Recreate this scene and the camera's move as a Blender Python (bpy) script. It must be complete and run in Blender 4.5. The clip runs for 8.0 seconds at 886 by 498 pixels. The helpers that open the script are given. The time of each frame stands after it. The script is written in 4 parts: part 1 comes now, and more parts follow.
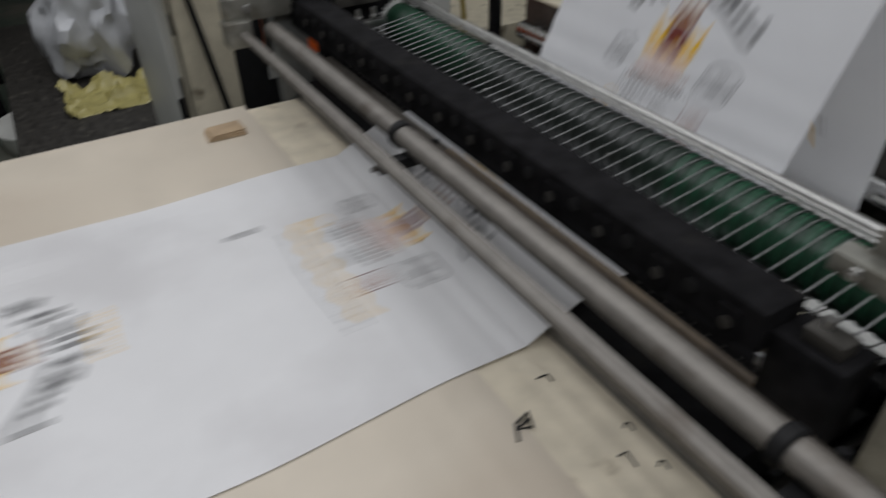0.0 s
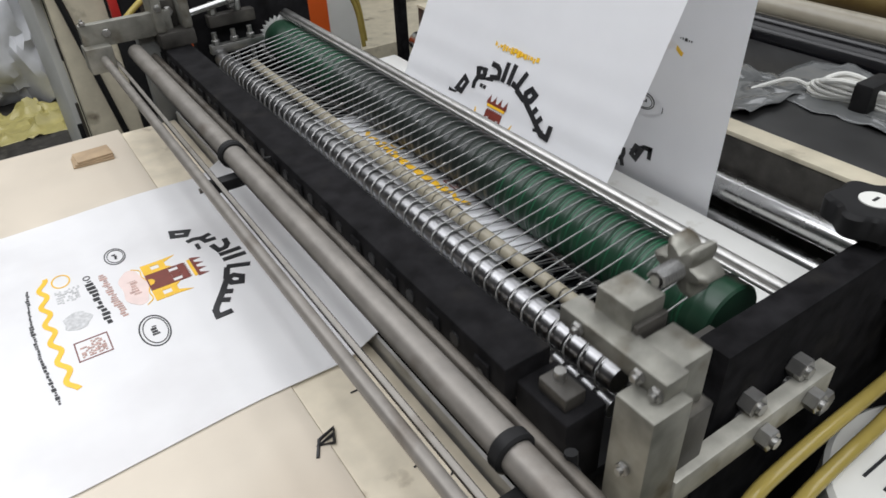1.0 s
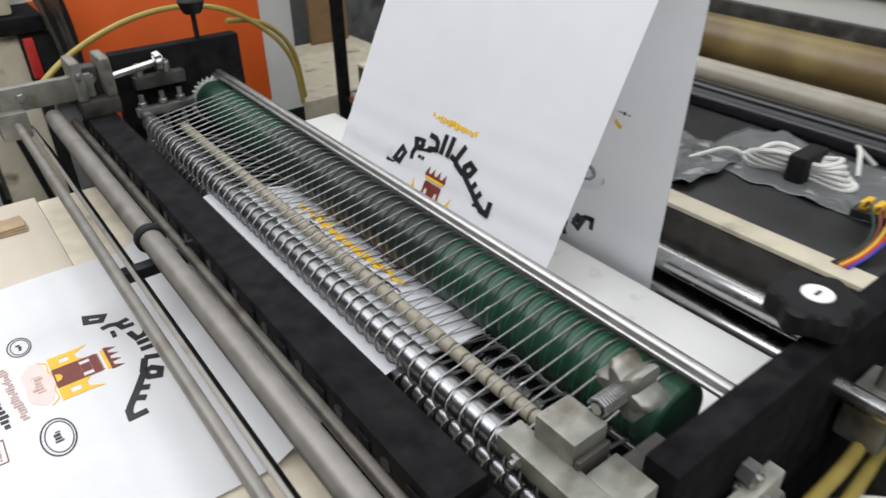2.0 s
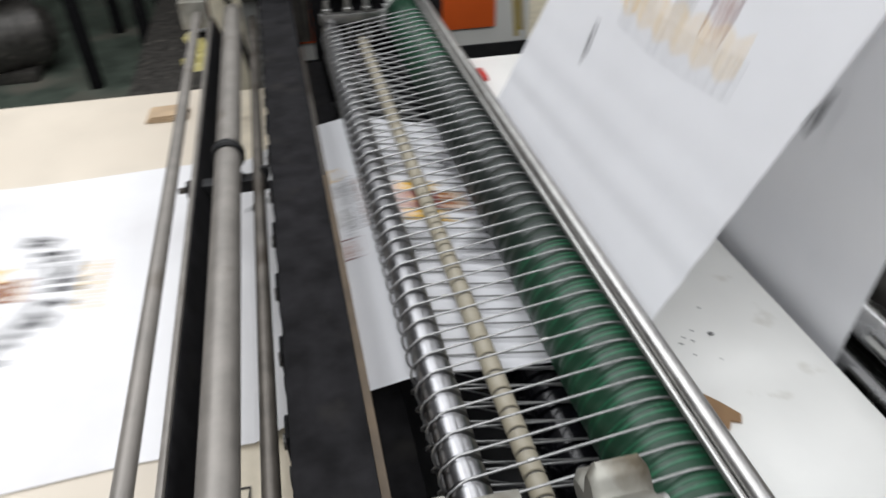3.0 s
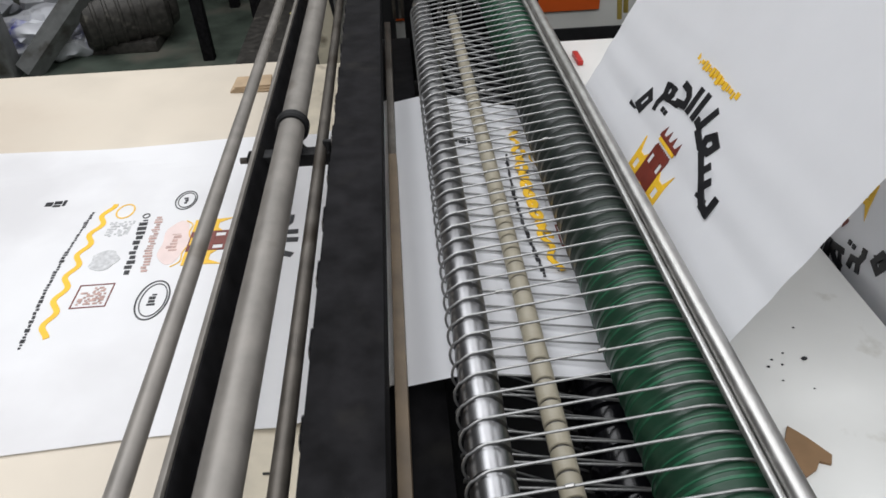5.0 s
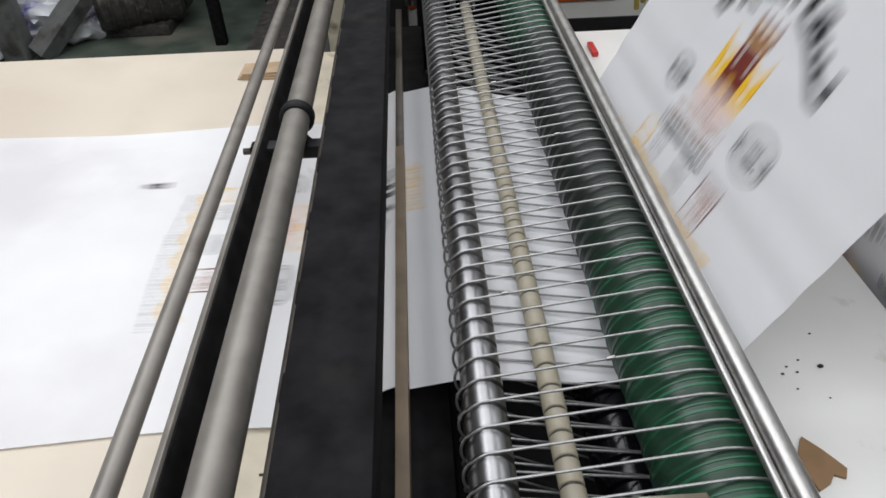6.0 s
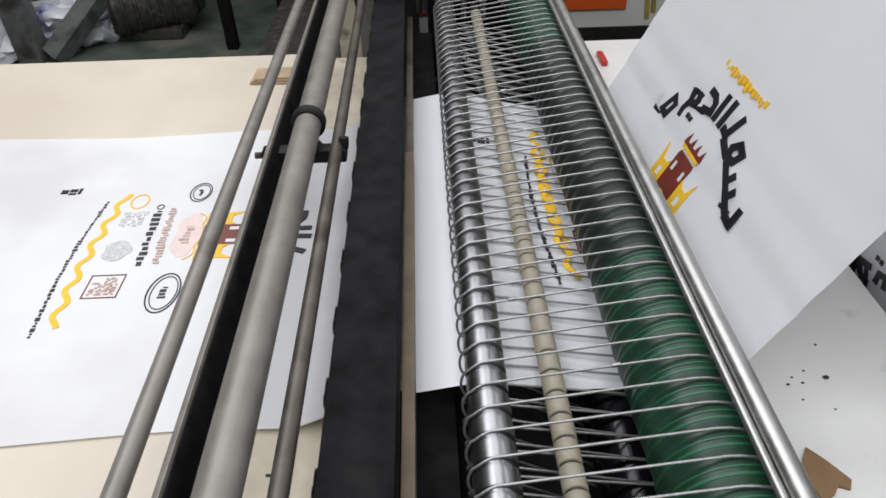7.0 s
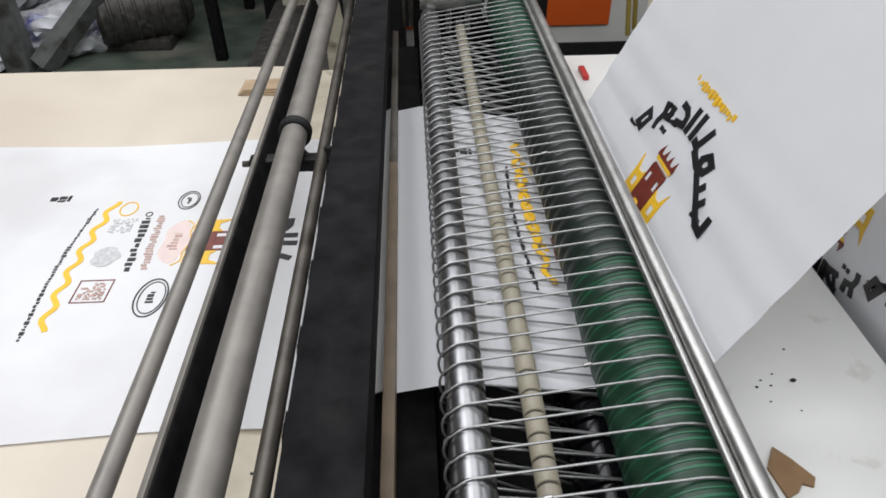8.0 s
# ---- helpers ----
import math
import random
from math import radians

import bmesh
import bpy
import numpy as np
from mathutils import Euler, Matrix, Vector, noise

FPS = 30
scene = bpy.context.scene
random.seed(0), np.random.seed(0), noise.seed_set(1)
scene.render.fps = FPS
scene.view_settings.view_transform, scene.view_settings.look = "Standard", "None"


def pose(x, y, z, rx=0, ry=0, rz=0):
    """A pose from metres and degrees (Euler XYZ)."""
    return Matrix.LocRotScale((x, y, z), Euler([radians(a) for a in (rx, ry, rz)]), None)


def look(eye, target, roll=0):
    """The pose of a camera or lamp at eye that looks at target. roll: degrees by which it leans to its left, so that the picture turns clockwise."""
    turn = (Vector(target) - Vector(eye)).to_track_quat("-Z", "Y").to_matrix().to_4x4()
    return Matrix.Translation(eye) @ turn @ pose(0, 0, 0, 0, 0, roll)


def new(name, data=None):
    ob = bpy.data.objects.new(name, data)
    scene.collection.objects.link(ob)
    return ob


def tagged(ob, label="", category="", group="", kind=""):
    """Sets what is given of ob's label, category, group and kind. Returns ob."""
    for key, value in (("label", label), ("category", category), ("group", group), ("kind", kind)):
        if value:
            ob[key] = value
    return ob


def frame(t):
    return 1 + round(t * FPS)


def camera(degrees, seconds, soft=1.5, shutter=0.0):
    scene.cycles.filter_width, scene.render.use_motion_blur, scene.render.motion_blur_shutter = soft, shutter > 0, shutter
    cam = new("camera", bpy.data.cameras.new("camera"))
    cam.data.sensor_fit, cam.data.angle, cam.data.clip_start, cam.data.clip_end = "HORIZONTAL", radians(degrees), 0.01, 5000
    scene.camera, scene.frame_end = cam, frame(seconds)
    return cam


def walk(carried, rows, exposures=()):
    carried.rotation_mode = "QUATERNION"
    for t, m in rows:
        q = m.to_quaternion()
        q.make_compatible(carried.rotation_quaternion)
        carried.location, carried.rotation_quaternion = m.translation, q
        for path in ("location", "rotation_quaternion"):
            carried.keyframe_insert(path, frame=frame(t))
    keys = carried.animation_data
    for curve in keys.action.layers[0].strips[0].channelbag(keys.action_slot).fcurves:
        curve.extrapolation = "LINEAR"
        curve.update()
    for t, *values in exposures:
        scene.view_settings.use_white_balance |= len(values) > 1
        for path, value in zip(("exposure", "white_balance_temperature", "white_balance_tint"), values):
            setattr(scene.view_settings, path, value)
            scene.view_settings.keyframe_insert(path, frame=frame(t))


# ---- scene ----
cam = camera(65.77, 8.0, soft=1.6, shutter=0.6)
PATH = [
    (0, (-0.4523, -0.3492, 1.2271), (-0.0469, 0.3532, 0.6421), -1.24),
    (0.5, (-0.3584, -0.3939, 1.2394), (0.0940, 0.2965, 0.6748), -2.58),
    (1, (-0.3291, -0.4254, 1.2285), (0.1067, 0.2661, 0.6523), -2.81),
    (1.5, (-0.3195, -0.4253, 1.2569), (0.1979, 0.2630, 0.7485), -1.36),
    (1.7, (-0.3162, -0.4151, 1.2564), (0.2213, 0.2507, 0.7389), -0.29),
    (2.8, (-0.1335, -0.3368, 1.2107), (0.1310, 0.4293, 0.6250), -1.73),
    (3, (-0.1056, -0.3354, 1.2076), (0.0716, 0.4422, 0.6043), -0.66),
    (3.5, (-0.0904, -0.3396, 1.2034), (-0.0745, 0.4692, 0.6155), -3.34),
    (4, (-0.085, -0.3457, 1.202), (-0.0852, 0.4658, 0.6177), -2.44),
    (4.5, (-0.0795, -0.3302, 1.1975), (-0.0651, 0.4700, 0.5979), -2.61),
    (5, (-0.0748, -0.3081, 1.1855), (-0.0338, 0.4783, 0.5692), -2.32),
    (6.5, (-0.07, -0.2917, 1.1815), (-0.0531, 0.4845, 0.5513), -1.68),
    (7, (-0.0715, -0.2962, 1.1841), (-0.0561, 0.4867, 0.5622), -1.54),
    (7.5, (-0.0679, -0.3027, 1.1835), (-0.0484, 0.4816, 0.5634), -1.18),
    (8, (-0.0668, -0.3128, 1.1912), (-0.0334, 0.4802, 0.5829), -0.53),
]
walk(cam, [(t, look(e, g, r)) for t, e, g, r in PATH],
     exposures=[(0.0, -0.9), (0.5, -0.35), (1.0, 0.0), (1.5, 0.13), (3.0, 0.13), (3.6, 0.03), (4.5, -0.04), (8.0, -0.02)])

# ---- light: overhead workshop tubes and a dim hall ----
world = bpy.data.worlds.new("hall_air")
scene.world = world
world.use_nodes = True
world.node_tree.nodes["Background"].inputs[0].default_value = (0.86, 0.93, 1.0, 1)
world.node_tree.nodes["Background"].inputs[1].default_value = 0.1


def tube_lamp(x, y, power, sx, sy):
    lamp = bpy.data.lights.new("tube_light", "AREA")
    lamp.shape, lamp.size, lamp.size_y, lamp.energy = "RECTANGLE", sx, sy, power
    lamp.color = (0.945, 0.96, 1.0)
    ob = new("tube_light", lamp)
    ob.matrix_world = pose(x, y, 2.93)
    return ob


for lx, power, width in ((-1.05, 43, 1.1), (0.15, 22, 0.9), (1.8, 22, 0.9)):
    for ly in (-1.3, 1.5):
        tube_lamp(lx, ly, power, width, 2.3)


# ---- materials ----
def mat(name, color, rough=0.6, metal=0.0, var=0.12, scale=40.0, bump=0.0, blotch=None, blotch_scale=6.0, blotch_at=0.58,
        trans=0.0, rings=0.0, spec=0.5):
    m = bpy.data.materials.new(name)
    m.use_nodes = True
    nt = m.node_tree
    b = nt.nodes["Principled BSDF"]
    b.inputs["Roughness"].default_value = rough
    b.inputs["Metallic"].default_value = metal
    b.inputs["Specular IOR Level"].default_value = spec
    tc = nt.nodes.new("ShaderNodeTexCoord")
    fine = nt.nodes.new("ShaderNodeTexNoise")
    fine.inputs["Scale"].default_value, fine.inputs["Detail"].default_value = scale, 6
    nt.links.new(tc.outputs["Object"], fine.inputs["Vector"])
    ramp = nt.nodes.new("ShaderNodeValToRGB")
    lo = [max(0, c * (1 - var)) for c in color]
    hi = [min(1, c * (1 + var)) for c in color]
    ramp.color_ramp.elements[0].position, ramp.color_ramp.elements[1].position = 0.3, 0.7
    ramp.color_ramp.elements[0].color = (*lo, 1)
    ramp.color_ramp.elements[1].color = (*hi, 1)
    nt.links.new(fine.outputs["Fac"], ramp.inputs["Fac"])
    col = ramp.outputs["Color"]
    if blotch:
        big = nt.nodes.new("ShaderNodeTexNoise")
        big.inputs["Scale"].default_value, big.inputs["Detail"].default_value = blotch_scale, 8
        nt.links.new(tc.outputs["Object"], big.inputs["Vector"])
        r2 = nt.nodes.new("ShaderNodeValToRGB")
        r2.color_ramp.elements[0].position, r2.color_ramp.elements[1].position = blotch_at, blotch_at + 0.14
        nt.links.new(big.outputs["Fac"], r2.inputs["Fac"])
        mix = nt.nodes.new("ShaderNodeMix")
        mix.data_type = "RGBA"
        nt.links.new(r2.outputs["Color"], mix.inputs["Factor"])
        nt.links.new(col, mix.inputs["A"])
        mix.inputs["B"].default_value = (*blotch, 1)
        col = mix.outputs["Result"]
    if rings:
        wave = nt.nodes.new("ShaderNodeTexWave")
        wave.bands_direction = "Y"
        wave.inputs["Scale"].default_value, wave.inputs["Distortion"].default_value = rings, 2.5
        wave.inputs["Detail"].default_value = 3
        nt.links.new(tc.outputs["Object"], wave.inputs["Vector"])
        mix = nt.nodes.new("ShaderNodeMix")
        mix.data_type, mix.blend_type = "RGBA", "MULTIPLY"
        mix.inputs["Factor"].default_value = 0.55
        nt.links.new(col, mix.inputs["A"])
        nt.links.new(wave.outputs["Color"], mix.inputs["B"])
        col = mix.outputs["Result"]
    nt.links.new(col, b.inputs["Base Color"])
    rr = nt.nodes.new("ShaderNodeMapRange")
    rr.inputs["To Min"].default_value, rr.inputs["To Max"].default_value = max(0.03, rough - 0.1), min(1, rough + 0.12)
    nt.links.new(fine.outputs["Fac"], rr.inputs["Value"])
    nt.links.new(rr.outputs["Result"], b.inputs["Roughness"])
    if bump:
        bp = nt.nodes.new("ShaderNodeBump")
        bp.inputs["Strength"].default_value, bp.inputs["Distance"].default_value = bump, 0.002
        nt.links.new(fine.outputs["Fac"], bp.inputs["Height"])
        nt.links.new(bp.outputs["Normal"], b.inputs["Normal"])
    if trans:
        tr = nt.nodes.new("ShaderNodeBsdfTranslucent")
        nt.links.new(col, tr.inputs["Color"])
        mx = nt.nodes.new("ShaderNodeMixShader")
        mx.inputs[0].default_value = trans
        out = nt.nodes["Material Output"]
        nt.links.new(b.outputs[0], mx.inputs[1])
        nt.links.new(tr.outputs[0], mx.inputs[2])
        nt.links.new(mx.outputs[0], out.inputs["Surface"])
    return m


M_BOARD = mat("pale_birch_board", (0.6, 0.535, 0.44), 0.55, var=0.05, scale=14, blotch=(0.54, 0.47, 0.38), blotch_scale=3.5, blotch_at=0.52)
M_LEDGE = mat("worn_cream_wood", (0.66, 0.59, 0.46), 0.6, var=0.12, scale=30, blotch=(0.25, 0.19, 0.12), blotch_scale=25, blotch_at=0.64)
# Soft grey patches in the film colour stand in for wrinkle shading.
M_FILM = mat("white_plastic_film", (0.79, 0.785, 0.785), 0.38, var=0.025, scale=14, trans=0.15, bump=0.12, blotch=(0.70, 0.69, 0.69), blotch_scale=4.5, blotch_at=0.5)
M_WEB = mat("white_film_web", (0.88, 0.885, 0.905), 0.36, var=0.015, scale=20, trans=0.36, bump=0.04)
M_BLACKPAINT = mat("worn_black_paint", (0.0105, 0.0102, 0.011), 0.75, var=0.5, scale=55, bump=0.35, blotch=(0.018, 0.017, 0.016), blotch_scale=24, blotch_at=0.6, spec=0.07)
M_RUBBER = mat("black_rubber", (0.01, 0.01, 0.0105), 0.6, var=0.3, scale=60, spec=0.25)
M_GREYPIPE = mat("dull_grey_pipe", (0.21, 0.195, 0.175), 0.45, 0.35, var=0.14, scale=60, bump=0.1, blotch=(0.12, 0.1, 0.08), blotch_scale=18, blotch_at=0.62)
M_STEEL = mat("brushed_steel", (0.4, 0.395, 0.38), 0.38, 0.95, var=0.12, scale=80, blotch=(0.3, 0.27, 0.22), blotch_scale=30, blotch_at=0.63)
M_CHROME = mat("polished_steel", (0.45, 0.45, 0.445), 0.24, 1.0, var=0.05, scale=60)
M_SHAFT = mat("worn_dark_steel", (0.28, 0.28, 0.285), 0.32, 1.0, var=0.15, scale=40)
M_FLATBAR = mat("scuffed_flat_steel", (0.42, 0.41, 0.36), 0.42, 0.4, var=0.2, scale=60, bump=0.15, blotch=(0.24, 0.21, 0.15), blotch_scale=22, blotch_at=0.58)
M_CAST = mat("dull_cast_aluminium", (0.25, 0.245, 0.215), 0.45, 0.6, var=0.25, scale=55, bump=0.25, blotch=(0.12, 0.1, 0.07), blotch_scale=26, blotch_at=0.57)
M_SPRING = mat("bright_spring_wire", (0.33, 0.33, 0.325), 0.42, 0.8, var=0.15, scale=500)
M_GREEN = mat("green_rubber", (0.011, 0.038, 0.021), 0.36, var=0.3, scale=22, blotch=(0.007, 0.028, 0.015), blotch_scale=6, blotch_at=0.52, spec=0.4)
M_GREENLINE = mat("worn_light_green_rubber", (0.016, 0.080, 0.040), 0.36, var=0.5, scale=30, blotch=(0.008, 0.07, 0.034), blotch_scale=14, blotch_at=0.45, spec=0.4)


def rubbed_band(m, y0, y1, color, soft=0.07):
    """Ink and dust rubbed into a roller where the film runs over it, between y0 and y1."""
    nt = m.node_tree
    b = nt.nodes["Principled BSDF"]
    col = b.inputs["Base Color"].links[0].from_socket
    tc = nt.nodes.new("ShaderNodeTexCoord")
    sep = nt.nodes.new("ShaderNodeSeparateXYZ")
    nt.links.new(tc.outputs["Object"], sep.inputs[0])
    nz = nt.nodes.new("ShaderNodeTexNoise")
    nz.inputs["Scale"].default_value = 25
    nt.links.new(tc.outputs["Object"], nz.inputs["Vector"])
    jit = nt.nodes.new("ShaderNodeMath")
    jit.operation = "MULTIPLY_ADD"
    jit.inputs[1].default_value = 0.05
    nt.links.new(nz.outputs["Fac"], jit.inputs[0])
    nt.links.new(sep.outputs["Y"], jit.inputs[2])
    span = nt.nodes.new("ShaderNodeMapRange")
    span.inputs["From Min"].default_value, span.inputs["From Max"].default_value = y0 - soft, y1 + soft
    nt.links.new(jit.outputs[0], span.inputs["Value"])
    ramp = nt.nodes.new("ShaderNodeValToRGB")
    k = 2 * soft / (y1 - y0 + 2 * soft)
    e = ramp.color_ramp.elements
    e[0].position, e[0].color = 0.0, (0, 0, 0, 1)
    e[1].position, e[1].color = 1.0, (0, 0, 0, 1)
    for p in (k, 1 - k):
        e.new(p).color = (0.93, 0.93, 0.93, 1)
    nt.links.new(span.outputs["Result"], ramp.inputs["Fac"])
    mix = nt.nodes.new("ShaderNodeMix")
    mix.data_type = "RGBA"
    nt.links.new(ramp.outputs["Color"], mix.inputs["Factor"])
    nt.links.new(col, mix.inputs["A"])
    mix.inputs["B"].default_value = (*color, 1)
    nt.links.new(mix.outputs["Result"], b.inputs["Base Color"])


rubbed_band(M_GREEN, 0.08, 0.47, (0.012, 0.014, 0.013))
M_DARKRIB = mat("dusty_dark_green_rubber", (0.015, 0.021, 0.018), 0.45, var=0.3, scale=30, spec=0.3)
M_IVORY = mat("ivory_nylon", (0.27, 0.245, 0.185), 0.45, var=0.15, scale=50, blotch=(0.2, 0.17, 0.11), blotch_scale=30, blotch_at=0.6)
M_BRASS = mat("tan_fibre_strip", (0.15, 0.11, 0.07), 0.55, var=0.2, scale=40, blotch=(0.07, 0.05, 0.035), blotch_scale=12, blotch_at=0.55)
M_WHITEPANEL = mat("dirty_white_panel", (0.72, 0.72, 0.69), 0.4, var=0.05, scale=9, blotch=(0.5, 0.48, 0.42), blotch_scale=26, blotch_at=0.64)
M_ORANGE = mat("orange_enamel", (0.72, 0.12, 0.02), 0.4, var=0.07, scale=8)
M_ENAMEL = mat("white_enamel", (0.66, 0.66, 0.62), 0.4, var=0.06, scale=9, blotch=(0.4, 0.37, 0.3), blotch_scale=10, blotch_at=0.66)
M_CREAM = mat("cream_paint", (0.55, 0.5, 0.38), 0.5, var=0.12, scale=30, blotch=(0.2, 0.17, 0.12), blotch_scale=18, blotch_at=0.58)
M_GREYMETAL = mat("grey_painted_steel", (0.16, 0.165, 0.16), 0.5, 0.2, var=0.2, scale=25, blotch=(0.07, 0.065, 0.055), blotch_scale=9, blotch_at=0.52)
M_RODBROWN = mat("browned_steel", (0.09, 0.08, 0.068), 0.45, 0.5, var=0.3, scale=60, blotch=(0.05, 0.04, 0.03), blotch_scale=20, blotch_at=0.55)
M_TRAY = mat("oily_grey_tray", (0.024, 0.024, 0.024), 0.4, 0.3, var=0.4, scale=18, blotch=(0.015, 0.015, 0.014), blotch_scale=7, blotch_at=0.5)
M_GUARD = mat("scuffed_grey_strip", (0.36, 0.35, 0.33), 0.5, 0.2, var=0.15, scale=30, blotch=(0.2, 0.18, 0.15), blotch_scale=14, blotch_at=0.58)
M_ALU = mat("bright_aluminium", (0.72, 0.72, 0.70), 0.5, 0.35, var=0.1, scale=60)
M_GRIME = mat("oily_dark_steel", (0.06, 0.056, 0.05), 0.45, 0.4, var=0.4, scale=40, bump=0.3, blotch=(0.14, 0.13, 0.11), blotch_scale=20, blotch_at=0.6)
M_HOSE = mat("amber_plastic_hose", (0.46, 0.36, 0.10), 0.12, var=0.1, scale=30, trans=0.25)
M_TUBE = mat("grey_cream_tube", (0.27, 0.245, 0.19), 0.35, var=0.2, scale=12, blotch=(0.13, 0.11, 0.08), blotch_scale=6, blotch_at=0.5)
M_GLOSSBLACK = mat("glossy_black_rubber", (0.004, 0.004, 0.005), 0.16, var=0.3, scale=30, spec=0.3)
M_PRINTBAG = mat("blue_printed_plastic", (0.66, 0.67, 0.7), 0.3, var=0.08, scale=20, bump=0.5, blotch=(0.05, 0.06, 0.42), blotch_scale=7, blotch_at=0.57)
M_BROWN = mat("brown_film_roll", (0.12, 0.08, 0.028), 0.4, var=0.25, scale=7, blotch=(0.2, 0.15, 0.05), blotch_scale=5, blotch_at=0.5)
M_CHIP = mat("pale_brown_wood", (0.4, 0.29, 0.18), 0.7, var=0.15, scale=45)
M_CARD = mat("brown_cardboard", (0.25, 0.15, 0.075), 0.8, var=0.12, scale=40)
M_FLOOR = mat("worn_green_floor", (0.075, 0.095, 0.075), 0.5, var=0.35, scale=9, bump=0.2, blotch=(0.15, 0.14, 0.115), blotch_scale=2.6, blotch_at=0.52)
M_WALL = mat("grey_plaster", (0.42, 0.4, 0.36), 0.8, var=0.08, scale=5, blotch=(0.3, 0.28, 0.24), blotch_scale=1.5, blotch_at=0.55)
M_INK = mat("black_ink", (0.012, 0.012, 0.014), 0.4, var=0.2, scale=80)
M_MAROON = mat("maroon_ink", (0.16, 0.03, 0.02), 0.4, var=0.15, scale=80)
M_YELLOW = mat("golden_yellow_ink", (0.78, 0.47, 0.03), 0.4, var=0.08, scale=80)
M_PINK = mat("pale_pink_ink", (0.72, 0.58, 0.54), 0.4, var=0.06, scale=60)
M_PALEGREY = mat("pale_grey_ink", (0.5, 0.5, 0.5), 0.4, var=0.25, scale=260)
M_QUIET = mat("faint_maroon_ink", (0.45, 0.3, 0.26), 0.4, var=0.3, scale=260)
M_BAG = mat("white_carrier_plastic", (0.68, 0.69, 0.71), 0.32, var=0.07, scale=22, bump=0.5, trans=0.15)
M_BLUE = mat("blue_print", (0.03, 0.04, 0.4), 0.4)
M_REDP = mat("red_plastic", (0.5, 0.03, 0.025), 0.4)
M_YELLOWBAG = mat("pale_yellow_plastic", (0.42, 0.37, 0.14), 0.35, var=0.12, scale=30, bump=0.4)
M_CLEAR = mat("grey_clear_plastic", (0.13, 0.135, 0.135), 0.12, var=0.15, scale=14, bump=0.3)


# ---- building helpers ----
def thing(name, label, category, at=(0, 0, 0), group="", kind=""):
    ob = new(name)
    ob.empty_display_size = 0.05
    ob.location = at
    return tagged(ob, label, category, group, kind)


def part(name, bm, material, parent, label="", smooth=True):
    me = bpy.data.meshes.new(name)
    bmesh.ops.recalc_face_normals(bm, faces=bm.faces[:])
    bm.to_mesh(me)
    bm.free()
    me.materials.append(material)
    if smooth:
        for p in me.polygons:
            p.use_smooth = True
        me.set_sharp_from_angle(angle=radians(38))
    ob = new(name, me)
    if parent:
        ob.parent = parent
        ob.location = -parent.location if parent.parent is None else (0, 0, 0)
    if label:
        ob["label"] = label
    return ob


def again(ob, m):
    """A further piece on the same mesh, under the same parent, at the pose m."""
    o = ob.copy()
    scene.collection.objects.link(o)
    o.parent = ob.parent
    o.matrix_basis = m
    return o


def single(name, bm, material, label, category, group="", kind=""):
    return tagged(part(name, bm, material, None), label, category, group, kind)


def box(x0, x1, y0, y1, z0, z1, bevel=0.001, bm=None):
    bm = bm or bmesh.new()
    vs = bmesh.ops.create_cube(bm, size=1)["verts"]
    for v in vs:
        v.co = Vector(((x0 + x1) / 2 + v.co.x * (x1 - x0), (y0 + y1) / 2 + v.co.y * (y1 - y0), (z0 + z1) / 2 + v.co.z * (z1 - z0)))
    if bevel:
        es = list({e for v in vs for e in v.link_edges})
        bmesh.ops.bevel(bm, geom=es, offset=bevel, segments=2, affect="EDGES", profile=0.6)
    return bm


def cyl(a, b, r, r2=None, n=24, bevel=0.0, bm=None):
    bm = bm or bmesh.new()
    a, b = Vector(a), Vector(b)
    r2 = r if r2 is None else r2
    q = (b - a).to_track_quat("Z", "Y")
    rows = [(0, max(r - bevel, 1e-4)), (bevel, r), ((b - a).length - bevel, r2), ((b - a).length, max(r2 - bevel, 1e-4))] if bevel else [(0, r), ((b - a).length, r2)]
    loops = []
    for h, rad in rows:
        loops.append([bm.verts.new(a + q @ Vector((rad * math.cos(2 * math.pi * i / n), rad * math.sin(2 * math.pi * i / n), h))) for i in range(n)])
    for l0, l1 in zip(loops, loops[1:]):
        for i in range(n):
            bm.faces.new((l0[i], l0[(i + 1) % n], l1[(i + 1) % n], l1[i]))
    bm.faces.new(loops[0][::-1])
    bm.faces.new(loops[-1])
    return bm


def pipe(points, r, n=8, bm=None, closed=False, smooth=0):
    bm = bm or bmesh.new()
    pts = [Vector(p) for p in points]
    for _ in range(smooth):
        out = [pts[0]]
        for p, q in zip(pts, pts[1:]):
            out += [p.lerp(q, 0.25), p.lerp(q, 0.75)]
        pts = out + [pts[-1]]
    loops = []
    ref = Vector((0.13, 0.9, 0.31))
    for i, p in enumerate(pts):
        a = pts[i - 1] if (i or closed) else p
        b = pts[(i + 1) % len(pts)] if (i < len(pts) - 1 or closed) else p
        t = (b - a).normalized()
        u = (ref - t * ref.dot(t)).normalized()
        ref = u
        w = t.cross(u)
        loops.append([bm.verts.new(p + r * (math.cos(2 * math.pi * k / n) * u + math.sin(2 * math.pi * k / n) * w)) for k in range(n)])
    pairs = list(zip(loops, loops[1:])) + ([(loops[-1], loops[0])] if closed else [])
    for l0, l1 in pairs:
        for k in range(n):
            bm.faces.new((l0[k], l0[(k + 1) % n], l1[(k + 1) % n], l1[k]))
    if not closed:
        bm.faces.new(loops[0][::-1])
        bm.faces.new(loops[-1])
    return bm


